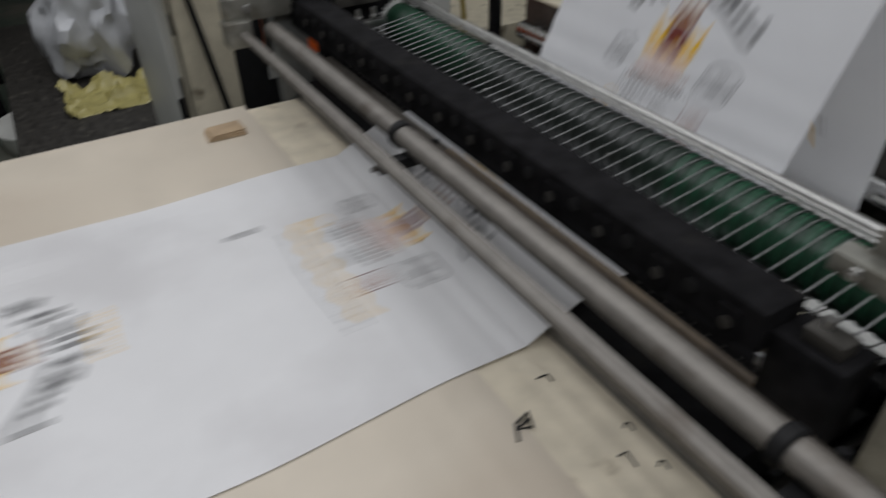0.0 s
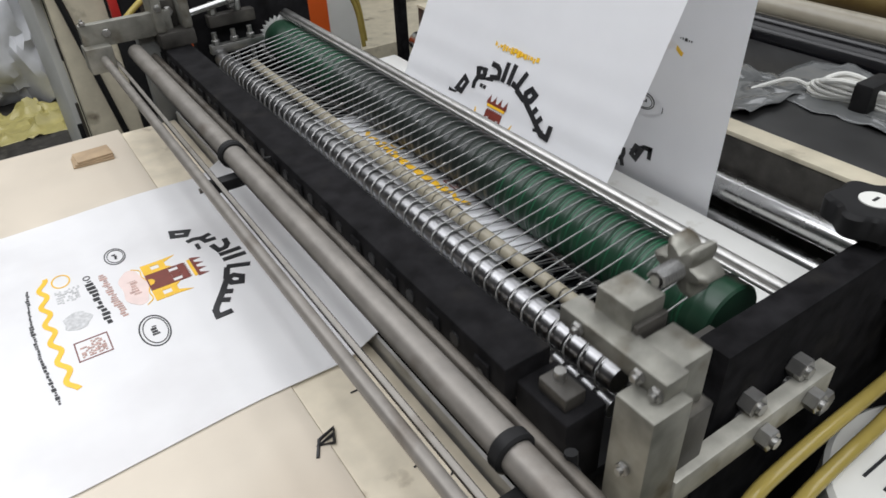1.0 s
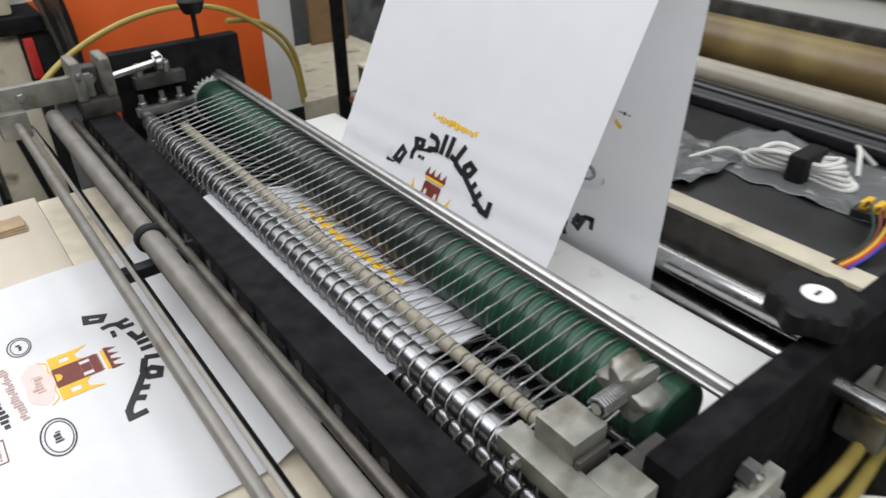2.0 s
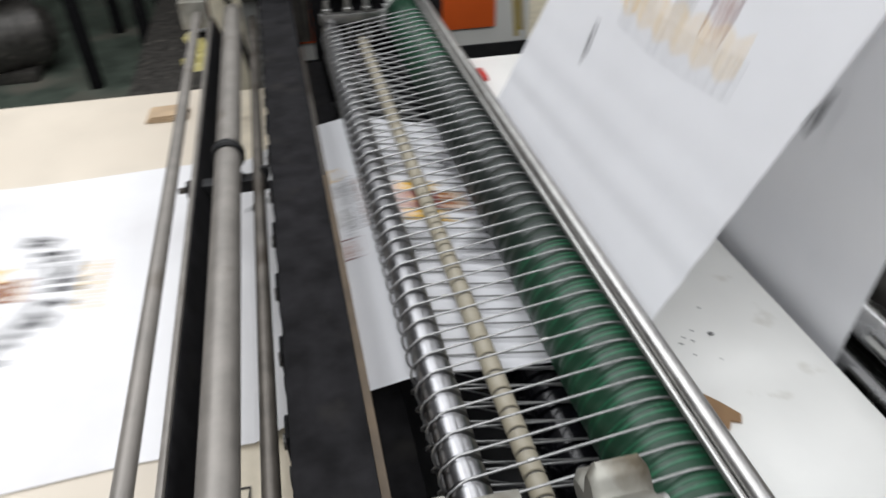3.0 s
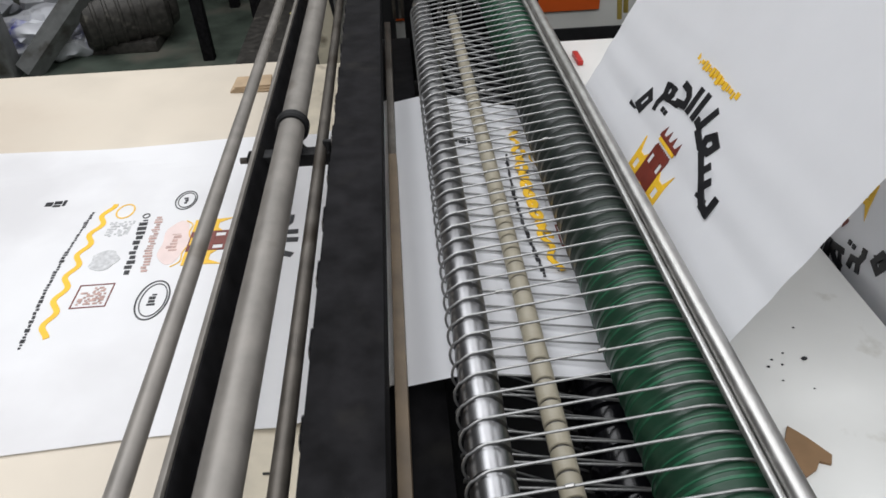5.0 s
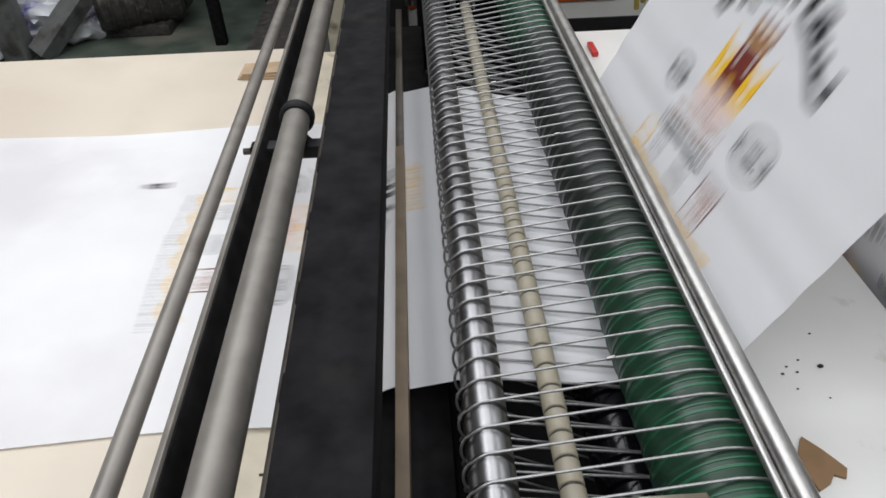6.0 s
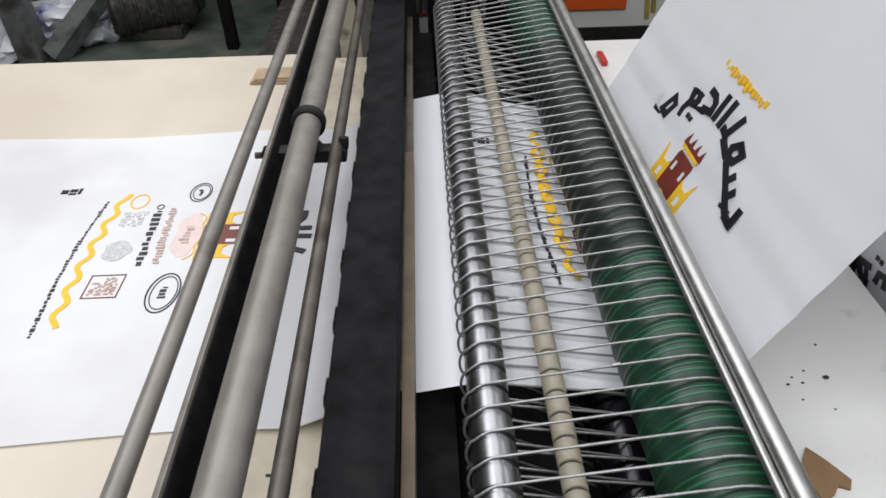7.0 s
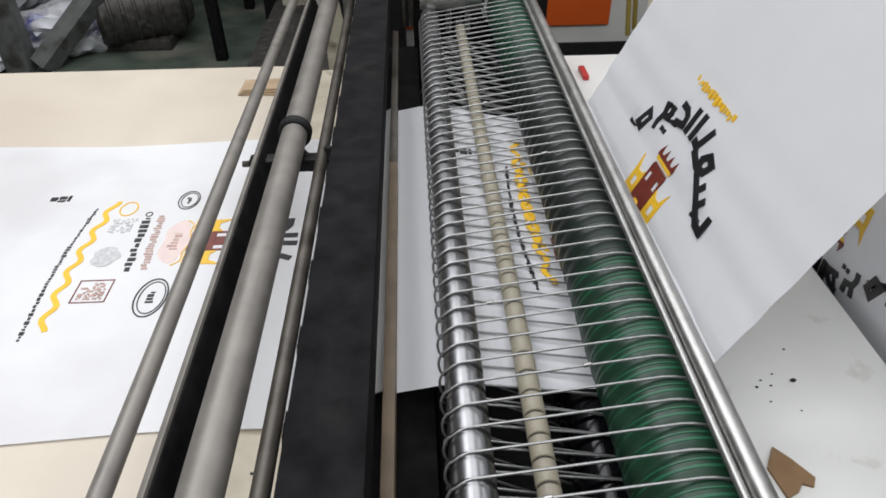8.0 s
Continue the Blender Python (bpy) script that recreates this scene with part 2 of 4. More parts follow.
def hexbolt(parent, at, axis, r=0.006, h=0.005, name="bolt", material=None):
    a = Vector(at)
    d = Vector(axis).normalized()
    bm = cyl(a, a + d * h, r, n=6, bevel=0.0008)
    cyl(a + d * h, a + d * (h + 0.003), r * 0.5, n=10, bm=bm)
    return part(name, bm, material or M_STEEL, parent, "small steel bolt head")


def crumple(name, cx, cy, cz, sx, sy, sz, material, label, category, seed=0, lift=0.35, n=3):
    bm = bmesh.new()
    bmesh.ops.create_icosphere(bm, subdivisions=n + 1, radius=1)
    for v in bm.verts:
        p = v.co.copy()
        f = 1 + 0.35 * noise.noise(p * 1.7 + Vector((seed, 0, 0))) + 0.16 * noise.noise(p * 5.1 + Vector((0, seed, 0))) + 0.08 * noise.noise(p * 11 + Vector((0, 0, seed)))
        v.co = Vector((cx + p.x * sx * f, cy + p.y * sy * f, max(cz, cz + (p.z * f + lift) * sz)))
    return single(name, bm, material, label, category)


# ---- the hall ----
floor = single("floor", box(-7, 7, -5, 9, -0.1, 0, 0), M_FLOOR, "worn green painted concrete workshop floor", "floor", kind="structure")
for nm, b in (("wall_north", (-7, 7, 9, 9.15, 0, 3.2)), ("wall_south", (-7, 7, -5.15, -5, 0, 3.2)), ("wall_west", (-7.15, -7, -5, 9, 0, 3.2)), ("wall_east", (7, 7.15, -5, 9, 0, 3.2))):
    single(nm, box(*b, 0), M_WALL, "plain grey plastered workshop wall", "wall", kind="structure")
single("ceiling", box(-7, 7, -5, 9, 3.2, 3.3, 0), M_WALL, "plain workshop ceiling", "ceiling", kind="structure")

# ---- outfeed table ----
table = thing("outfeed_table", "pale birch plywood outfeed table on steel legs", "table", (-0.8, 0.2, 0))
part("tabletop", box(-3.4, -0.2225, -0.75, 0.645, 0.775, 0.8, 0.001), M_BOARD, table, "pale birch plywood sheet")
for x in (-3.3, -1.8, -0.36):
    for y in (-0.68, 0.58):
        part("leg", box(x - 0.02, x + 0.02, y - 0.02, y + 0.02, 0, 0.775, 0.002), M_GREYMETAL, table, "grey steel leg")

# ---- bag machine: body ----
machine = thing("machine_body", "dark oily body of a bag making machine", "machine", (0.1, 0.2, 0))
part("lower_body", box(-0.222, 0.30, -0.19, 0.66, 0.0, 0.70, 0.004), M_GRIME, machine, "black oily lower body")
part("side_frame", box(-0.012, 0.34, -0.258, -0.2325, 0.05, 0.913, 0.003), M_BLACKPAINT, machine, "black painted side plate")
part("side_frame", box(-0.065, 0.134, 0.70, 0.725, 0.05, 0.958, 0.003), M_BLACKPAINT, machine, "black painted far side plate")
part("front_ledge", box(-0.222, -0.142, -0.75, 0.63, 0.778, 0.7985, 0.001), M_LEDGE, machine, "worn cream wooden ledge")
part("guard_strip", box(-0.1395, -0.1362, -0.26, 0.62, 0.778, 0.8145, 0.0008), M_GUARD, machine, "scuffed grey guard strip")
part("guide_plate", box(-0.130, -0.060, -0.19, 0.66, 0.77, 0.818, 0.002), M_BLACKPAINT, machine, "black sealing bed")
part("fibre_strip", box(-0.0935, -0.0855, -0.20, 0.262, 0.84, 0.858, 0.001), M_BRASS, machine, "tan heat-proof strip")
# The far stretch of the strip is a darker brown.
part("dark_strip", box(-0.0935, -0.0860, 0.2625, 0.62, 0.84, 0.857, 0.001), M_RODBROWN, machine, "dark brown heat-proof strip")
part("inner_tray", box(-0.058, 0.125, -0.19, 0.66, 0.74, 0.752, 0.002), M_RUBBER, machine)
part("rear_panel", box(0.128, 0.318, -0.22, 0.745, 0.752, 0.765, 0.002), M_WHITEPANEL, machine, "dirty white rear panel")

# ---- rods and rollers over the table ----
rod_set = thing("press_rod", "thin dull grey steel press rod over the table", "rod", (-0.214, 0.2, 0.918))
part("rod", cyl((-0.214, -0.62, 0.918), (-0.214, 0.635, 0.918), 0.0054, bevel=0.001), M_GREYPIPE, rod_set)
rod2 = thing("guide_rod", "thin stained steel guide rod beside the pipe roller", "rod", (-0.1465, 0.2, 0.902))
part("rod", cyl((-0.1465, -0.62, 0.902), (-0.1465, 0.62, 0.902), 0.0050, bevel=0.001), M_RODBROWN, rod2)
flat_bar = thing("flat_bar", "black flat steel bar set on edge beside the pipe roller", "bar", (-0.193, 0.0, 0.893))
blade = part("bar", box(-0.0020, 0.0020, -0.62, 0.618, -0.0235, 0.0155, 0.0006), M_BLACKPAINT, flat_bar)
blade_edge = part("edge_strip", box(-0.0026, 0.0014, -0.62, 0.618, 0.0157, 0.0185, 0.0006), M_GREYPIPE, flat_bar, "bare grey steel edge")
blade.matrix_basis = blade_edge.matrix_basis = pose(0, 0, 0, 0, -19, 0)
roller = thing("press_roller", "thick dull grey pipe roller with black collars", "roller", (-0.170, 0.2, 0.915))
part("pipe", cyl((-0.170, -0.62, 0.915), (-0.170, 0.615, 0.915), 0.0108, n=32, bevel=0.001), M_GREYPIPE, roller)
for y in (0.219, -0.234):
    part("collar", cyl((-0.170, y - 0.005, 0.915), (-0.170, y + 0.005, 0.915), 0.0142, n=32, bevel=0.0015), M_RUBBER, roller, "black rubber collar")
    part("bracket", box(-0.208, -0.139, y - 0.026, y - 0.012, 0.8902, 0.9018, 0.002), M_RUBBER, roller, "black cross bracket")
for y in (0.219, -0.234):
    part("clamp_hook", pipe([(-0.168, y - 0.013, 0.906), (-0.158, y - 0.018, 0.897), (-0.147, y - 0.020, 0.894), (-0.141, y - 0.019, 0.900), (-0.1405, y - 0.017, 0.909)], 0.0042, n=8, smooth=2), M_RUBBER, roller, "black curved clamp hook")
    part("clamp_pin", cyl((-0.2145, y - 0.019, 0.896), (-0.2080, y - 0.019, 0.896), 0.0028, n=10), M_RODBROWN, roller, "short steel pin")
arm = thing("rod_bracket", "worn aluminium end bracket holding rod and roller", "bracket", (-0.18, 0.63, 0.9))
part("plate", box(-0.232, -0.11, 0.618, 0.632, 0.93, 0.962, 0.002), M_CAST, arm)
part("arm", box(-0.235, -0.20, 0.60, 0.634, 0.90, 0.935, 0.003), M_CAST, arm)
part("post", box(-0.16, -0.11, 0.634, 0.66, 0.5, 0.95, 0.003), M_GREYMETAL, arm, "grey steel post")
hexbolt(arm, (-0.2, 0.618, 0.948), (0, -1, 0))
hexbolt(arm, (-0.226, 0.62, 0.962), (0, 0, 1), 0.004)

# ---- belt unit: green roller, ivory guide, front shaft, spring belts ----
belt_unit = thing("belt_conveyor", "spring belt conveyor with green rubber roller", "conveyor", (0.02, 0.2, 0.85))
GX, GZ, GR = 0.074, 0.862, 0.0325
FX, FZ, FR = -0.042, 0.864, 0.0125
PITCH = 0.0165
N_BELT = 50
Y0 = -0.185


def grooved_roller():
    bm = bmesh.new()
    prof = [(-0.205, GR - 0.002), (-0.203, GR)]
    for i in range(N_BELT):
        y = Y0 + i * PITCH
        prof += [(y - 0.0035, GR), (y - 0.0013, GR - 0.0011), (y + 0.0013, GR - 0.0011), (y + 0.0035, GR)]
    prof += [(0.688, GR), (0.69, GR - 0.002)]
    n = 40
    loops = [[bm.verts.new((GX + r * math.cos(2 * math.pi * k / n), y, GZ + r * math.sin(2 * math.pi * k / n))) for k in range(n)] for y, r in prof]
    for l0, l1 in zip(loops, loops[1:]):
        for k in range(n):
            bm.faces.new((l0[k], l0[(k + 1) % n], l1[(k + 1) % n], l1[k]))
    bm.faces.new(loops[0][::-1])
    bm.faces.new(loops[-1])
    return bm


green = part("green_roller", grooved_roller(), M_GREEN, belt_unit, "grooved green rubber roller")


def ridge(y, w):
    """A thin raised rib round the green roller."""
    bm = bmesh.new()
    n = 36
    prof = [(y - w, GR - 0.0004), (y - w * 0.6, GR + 0.0004), (y + w * 0.6, GR + 0.0004), (y + w, GR - 0.0004)]
    loops = [[bm.verts.new((GX + r * math.cos(2 * math.pi * k / n), yy, GZ + r * math.sin(2 * math.pi * k / n))) for k in range(n)] for yy, r in prof]
    for l0, l1 in zip(loops, loops[1:]):
        for k in range(n):
            bm.faces.new((l0[k], l0[(k + 1) % n], l1[(k + 1) % n], l1[k]))
    return bm


rib = part("rib", ridge(Y0 + 0.0070, 0.0013), M_GREENLINE, green)
thin_rib = part("rib", ridge(Y0 + 0.0112, 0.0008), M_GREENLINE, green)
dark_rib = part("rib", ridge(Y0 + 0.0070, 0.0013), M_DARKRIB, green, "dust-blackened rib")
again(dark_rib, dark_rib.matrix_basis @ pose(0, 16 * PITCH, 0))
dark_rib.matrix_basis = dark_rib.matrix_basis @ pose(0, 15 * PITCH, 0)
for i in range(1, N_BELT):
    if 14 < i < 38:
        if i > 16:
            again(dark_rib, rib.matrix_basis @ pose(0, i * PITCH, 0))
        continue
    again(rib, rib.matrix_basis @ pose(0, i * PITCH, 0))
    again(thin_rib, thin_rib.matrix_basis @ pose(0, i * PITCH, 0))
bm = bmesh.new()
N_TEETH = 28
ring = []
for i in range(N_TEETH * 2):
    a = math.pi * i / N_TEETH
    rad = GR + (0.0065 if i % 2 else 0.0005)
    ring.append((rad * math.cos(a), rad * math.sin(a)))
f0 = [bm.verts.new((GX + x, 0.690, GZ + z)) for x, z in ring]
f1 = [bm.verts.new((GX + x, 0.698, GZ + z)) for x, z in ring]
for i in range(len(ring)):
    bm.faces.new((f0[i], f0[(i + 1) % len(ring)], f1[(i + 1) % len(ring)], f1[i]))
bm.faces.new(f0[::-1])
bm.faces.new(f1)
part("end_gear", bm, M_ALU, green, "bright toothed gear ring", smooth=False)


def landed_shaft(x, z, r, groove, n=32):
    """A shaft with a groove for every belt and barrel-shaped lands between."""
    bm = bmesh.new()
    prof = [(-0.20, r - 0.001)]
    for i in range(N_BELT):
        y = Y0 + i * PITCH
        prof += [(y - 0.0020, r - 0.0001), (y - 0.0012, r - groove), (y + 0.0012, r - groove), (y + 0.0020, r - 0.0001), (y + PITCH * 0.35, r), (y + PITCH * 0.65, r)]
    prof += [(0.653, r), (0.655, r - 0.001)]
    loops = [[bm.verts.new((x + rr * math.cos(2 * math.pi * k / n), y, z + rr * math.sin(2 * math.pi * k / n))) for k in range(n)] for y, rr in prof]
    for l0, l1 in zip(loops, loops[1:]):
        for k in range(n):
            bm.faces.new((l0[k], l0[(k + 1) % n], l1[(k + 1) % n], l1[k]))
    bm.faces.new(loops[0][::-1])
    bm.faces.new(loops[-1])
    return bm


part("front_shaft", landed_shaft(FX, FZ, FR, 0.0022), M_SHAFT, belt_unit, "polished grooved steel shaft")
guide = part("guide_roller", cyl((0, -0.20, 0.853), (0, 0.66, 0.853), 0.0058, n=20), M_GRIME, belt_unit, "ivory nylon guide roller")
bm = cyl((0, Y0 - 0.0074, 0.853), (0, Y0 + 0.0074, 0.853), 0.0071, n=20, bevel=0.0005)
sleeve = part("sleeve", bm, M_IVORY, guide)
for i in range(1, N_BELT):
    again(sleeve, pose(0, i * PITCH, 0))


def belt_path(fx, fz, fr, gx, gz, gr, skew):
    """A closed loop round two parallel shafts, whose lower run comes back one step aside."""
    pts = []
    d = Vector((gx - fx, gz - fz))
    base = math.atan2(d.y, d.x)
    spread = math.acos((fr - gr) / d.length)
    r_f, r_g = fr + 0.0014, gr + 0.0004
    a0, a1 = base + spread, base - spread
    for i in range(15):
        a = a0 + (2 * math.pi - 2 * spread) * i / 14
        pts.append((fx + r_f * math.cos(a) - (0.0016 if 3 < i < 11 else 0), skew * i / 14, fz + r_f * math.sin(a)))
    for i in range(19):
        a = a1 + 2 * spread * i / 18
        pts.append((gx + r_g * math.cos(a), skew * (1 - i / 18), gz + r_g * math.sin(a)))
    return pts


def belt_mesh(path):
    return pipe([(x, y + Y0, z) for x, y, z in path], 0.00086, n=6, closed=True)


LX, LZ, LR = FX - 0.002, 0.8364, 0.0100
part("lower_shaft", landed_shaft(LX, LZ, LR, 0.0028), M_SHAFT, belt_unit, "grooved steel nip shaft under the film")
part("lower_roller", landed_shaft(0.052, 0.7960, 0.0240, 0.0030), M_GLOSSBLACK, belt_unit, "black grooved rubber roller under the film")
belt = part("spring_belt", belt_mesh(belt_path(FX, FZ, FR, GX, GZ, GR, -0.0085)), M_SPRING, belt_unit, "thin coiled spring belt")
under = part("lower_belt", belt_mesh(belt_path(LX, LZ, LR - 0.001, 0.052, 0.7960, 0.0240, 0.0085)), M_SPRING, belt_unit, "thin coiled spring belt under the film")
for i in range(1, N_BELT):
    again(belt, belt.matrix_basis @ pose(0, i * PITCH, 0))
    again(under, under.matrix_basis @ pose(0, i * PITCH, 0))
for i, fr in ((4, 0.3), (9, 0.62), (13, 0.18), (18, 0.5), (24, 0.75), (31, 0.4)):
    ax, az, bx0, bz = FX, FZ + FR + 0.0016, GX, GZ + GR + 0.0006
    kx, kz = ax + (bx0 - ax) * fr, az + (bz - az) * fr
    part("belt_hook", cyl((kx - 0.0025, Y0 + i * PITCH, kz), (kx + 0.0025, Y0 + i * PITCH, kz + 0.001), 0.0014, n=8, bevel=0.0004), M_STEEL, belt_unit, "small steel belt hook")
bar = thing("pinch_bar", "polished steel pinch bar beside the green roller", "bar", (0.092, 0.2, 0.902))
part("rod", cyl((0.0905, -0.232, 0.902), (0.0905, 0.70, 0.902), 0.0060, n=24, bevel=0.001), M_STEEL, bar)
# Thin rod added beside the bar to draw its second highlight stripe.
part("stripe_rod", cyl((0.0818, -0.232, 0.9015), (0.0818, 0.70, 0.9015), 0.0024, n=20, bevel=0.0008), M_STEEL, bar, "added thin rod drawn as the bar's highlight stripe")
# far end adjusters
adj = thing("roller_adjuster", "steel adjuster block with bolts at the far end", "bracket", (-0.01, 0.66, 0.88))
part("plate", box(-0.055, 0.032, 0.655, 0.668, 0.872, 0.886, 0.0015), M_STEEL, adj)
part("plate", box(-0.045, 0.030, 0.672, 0.690, 0.908, 0.926, 0.0015), M_GRIME, adj)
for x in (-0.045, -0.015, 0.012):
    part("bolt", cyl((x, 0.66, 0.84), (x, 0.66, 0.905), 0.004, n=10), M_STEEL, adj)
    hexbolt(adj, (x, 0.66, 0.887), (0, 0, 1), 0.0065, 0.007)
for x in (-0.035, 0.005):
    hexbolt(adj, (x, 0.681, 0.926), (0, 0, 1), 0.007, 0.016)
part("thumb_screw", cyl((-0.085, 0.672, 0.935), (-0.012, 0.672, 0.945), 0.0055, n=12), M_CHROME, adj)
for a in range(0, 360, 60):
    part("knob_lobe", cyl((-0.012, 0.672 + 0.008 * math.cos(radians(a)), 0.946 + 0.008 * math.sin(radians(a))), (-0.002, 0.672 + 0.009 * math.cos(radians(a)), 0.947 + 0.009 * math.sin(radians(a))), 0.0055, n=10, bevel=0.001), M_CHROME, adj, "bright knob lobe")
part("knob_core", cyl((-0.014, 0.672, 0.946), (0.0, 0.672, 0.947), 0.009, n=14), M_CHROME, adj)

# ---- sealing head: the beam that rises and falls ----
head = thing("sealing_head", "black sealing beam with aluminium end brackets", "machine head", (-0.1, 0.2, 0.9))
part("beam", box(-0.133, -0.0940, -0.181, 0.68, 0.850, 0.882, 0.002), M_BLACKPAINT, head, "long black painted beam")
part("heater_bar", box(-0.118, -0.0995, -0.18, 0.66, 0.841, 0.8495, 0.001), M_GRIME, head, "dark heater bar")
part("skirt", box(-0.1332, -0.1300, -0.181, 0.66, 0.8400, 0.8498, 0.0008), M_BLACKPAINT, head, "black front skirt")
lug = part("lug", box(-0.1358, -0.1335, -0.166, -0.150, 0.851, 0.874, 0.0012), M_BLACKPAINT, head, "black clamp lug")
slot = part("slot", cyl((-0.1345, -0.125, 0.868), (-0.1328, -0.125, 0.868), 0.0055, n=16), M_RUBBER, head, "dark bolt hole")
screw = part("lug_screw", cyl((-0.1375, -0.158, 0.862), (-0.1359, -0.158, 0.862), 0.0045, n=12), M_GRIME, head, "oily screw head")
for i in range(1, 14):
    for piece in (lug, slot, screw):
        again(piece, piece.matrix_basis @ pose(0, 0.06 * i, 0))
part("end_plate", box(-0.124, -0.0895, -0.230, -0.1815, 0.80, 0.868, 0.002), M_BLACKPAINT, head, "dark steel end plate")
part("end_bar", box(-0.0900, -0.0710, -0.2690, -0.1820, 0.902, 0.916, 0.0012), M_CAST, head, "aluminium end bar")
part("block", box(-0.0708, -0.0445, -0.2640, -0.2340, 0.8720, 0.9150, 0.0015), M_CAST, head, "milled aluminium block")
part("post", box(-0.1055, -0.0730, -0.2765, -0.2475, 0.7400, 0.9015, 0.0015), M_CAST, head, "aluminium upright")
part("rear_post", box(-0.0710, -0.0390, -0.2700, -0.2420, 0.7600, 0.8715, 0.0020), M_GRIME, head, "dark steel upright")
part("clevis", box(-0.0740, -0.0460, -0.2270, -0.1960, 0.8960, 0.9330, 0.0020), M_CAST, head, "rust-stained aluminium clevis block")
part("clevis_cheek", box(-0.0735, -0.0465, -0.2312, -0.2275, 0.8960, 0.9220, 0.0010), M_GRIME, head, "dark cheek plate")
part("foot", box(-0.118, -0.101, -0.222, -0.196, 0.8685, 0.880, 0.0015), M_GRIME, head, "small dark foot block")
part("foot_screw", cyl((-0.108, -0.205, 0.880), (-0.108, -0.205, 0.887), 0.004, n=10), M_STEEL, head)
for y, z in ((-0.200, 0.909), (-0.250, 0.909), (-0.264, 0.906)):
    hexbolt(head, (-0.090, y, z), (-1, 0, 0), 0.0052, 0.003)
hexbolt(head, (-0.1055, -0.262, 0.85), (-1, 0, 0), 0.005, 0.003)
bm = pipe([(-0.046 + 0.0022 * i / 8, -0.2175 + 0.0062 * math.cos(2 * math.pi * i / 8), 0.937 + 0.0062 * math.sin(2 * math.pi * i / 8)) for i in range(72)], 0.0011, n=6)
part("tension_spring", bm, M_SPRING, head, "short coil spring")
part("screw", cyl((-0.047, -0.2175, 0.937), (0.002, -0.2175, 0.937), 0.0038, n=12), M_STEEL, head)
bm = bmesh.new()
star = []
for i in range(48):
    a = 2 * math.pi * i / 48
    rad = 0.0165 + 0.0045 * math.cos(6 * a)
    star.append((rad * math.cos(a), rad * math.sin(a)))
loops = [[bm.verts.new((x, -0.2175 + p * k, 0.937 + q * k)) for p, q in star] for x, k in ((-0.027, 0.8), (-0.024, 1), (-0.008, 1), (-0.005, 0.8))]
for l0, l1 in zip(loops, loops[1:]):
    for i in range(48):
        bm.faces.new((l0[i], l0[(i + 1) % 48], l1[(i + 1) % 48], l1[i]))
bm.faces.new(loops[0][::-1])
bm.faces.new(loops[-1])
part("star_knob", bm, M_CAST, head, "worn metal star knob")
part("far_bracket", box(-0.136, -0.085, 0.60, 0.66, 0.8823, 0.905, 0.005), M_GRIME, head, "grey cast far bracket")
for x in (-0.136, -0.099):
    part("bracket_cheek", box(x, x + 0.014, 0.604, 0.656, 0.9052, 0.958, 0.004), M_CAST, head, "grey cast bracket cheek")
part("bracket_web", box(-0.1218, -0.0992, 0.628, 0.652, 0.9052, 0.944, 0.003), M_GRIME, head, "dark block between the cheeks")
hexbolt(head, (-0.111, 0.628, 0.928), (0, -1, 0), 0.007, 0.006)
hexbolt(head, (-0.129, 0.604, 0.94), (0, -1, 0), 0.005, 0.004)

# ---- near side levers ----
lever = thing("lever_arm", "flat steel lever bar with nuts on the side plate", "lever", (0, -0.27, 0.85))
part("bar", box(-0.070, 0.105, -0.2765, -0.2635, 0.826, 0.852, 0.0015), M_FLATBAR, lever)
for x, z in ((0.02, 0.838), (0.075, 0.84)):
    hexbolt(lever, (x, -0.2765, z), (0, -1, 0), 0.009, 0.010)
    hexbolt(lever, (x, -0.2585, z + 0.02), (0, -1, 0), 0.010, 0.012)
part("stud", cyl((0.02, -0.285, 0.838), (0.02, -0.258, 0.838), 0.005, n=10), M_STEEL, lever)
part("stud", cyl((0.075, -0.285, 0.84), (0.075, -0.258, 0.84), 0.005, n=10), M_STEEL, lever)
end_block = thing("bearing_block", "small steel bearing block on the side plate", "bearing", (0.03, -0.22, 0.89))
part("body", box(-0.011, 0.034, -0.232, -0.212, 0.850, 0.885, 0.002), M_GRIME, end_block)
part("cap", box(-0.007, 0.030, -0.230, -0.214, 0.8852, 0.889, 0.001), M_GRIME, end_block, "worn steel cap")
knob_post = thing("star_handle", "black plastic hand knob with round white label", "knob", (0.187, -0.23, 0.9))
part("stem", box(0.17, 0.205, -0.25, -0.215, 0.9133, 0.925, 0.003), M_RUBBER, knob_post)
bm = bmesh.new()
star = [(0.0315 + 0.003 * math.cos(6 * 2 * math.pi * i / 60), 2 * math.pi * i / 60) for i in range(60)]
loops = [[bm.verts.new((0.187 + r * k * math.cos(a), -0.23 + r * k * math.sin(a), z)) for r, a in star] for z, k in ((0.920, 0.8), (0.924, 1), (0.940, 1), (0.9435, 0.9))]
for l0, l1 in zip(loops, loops[1:]):
    for i in range(60):
        bm.faces.new((l0[i], l0[(i + 1) % 60], l1[(i + 1) % 60], l1[i]))
bm.faces.new(loops[0][::-1])
bm.faces.new(loops[-1])
part("hand_knob", bm, M_RUBBER, knob_post, "black lobed knob")
part("label", cyl((0.187, -0.23, 0.9436), (0.187, -0.23, 0.9445), 0.012, n=28), M_ENAMEL, knob_post, "round white label")
part("mark", box(0.183, 0.191, -0.2312, -0.2288, 0.9446, 0.945, 0), M_INK, knob_post)
side_shaft = thing("cross_shaft", "polished steel cross shaft beyond the side plate", "shaft", (0.2, -0.3, 0.86))
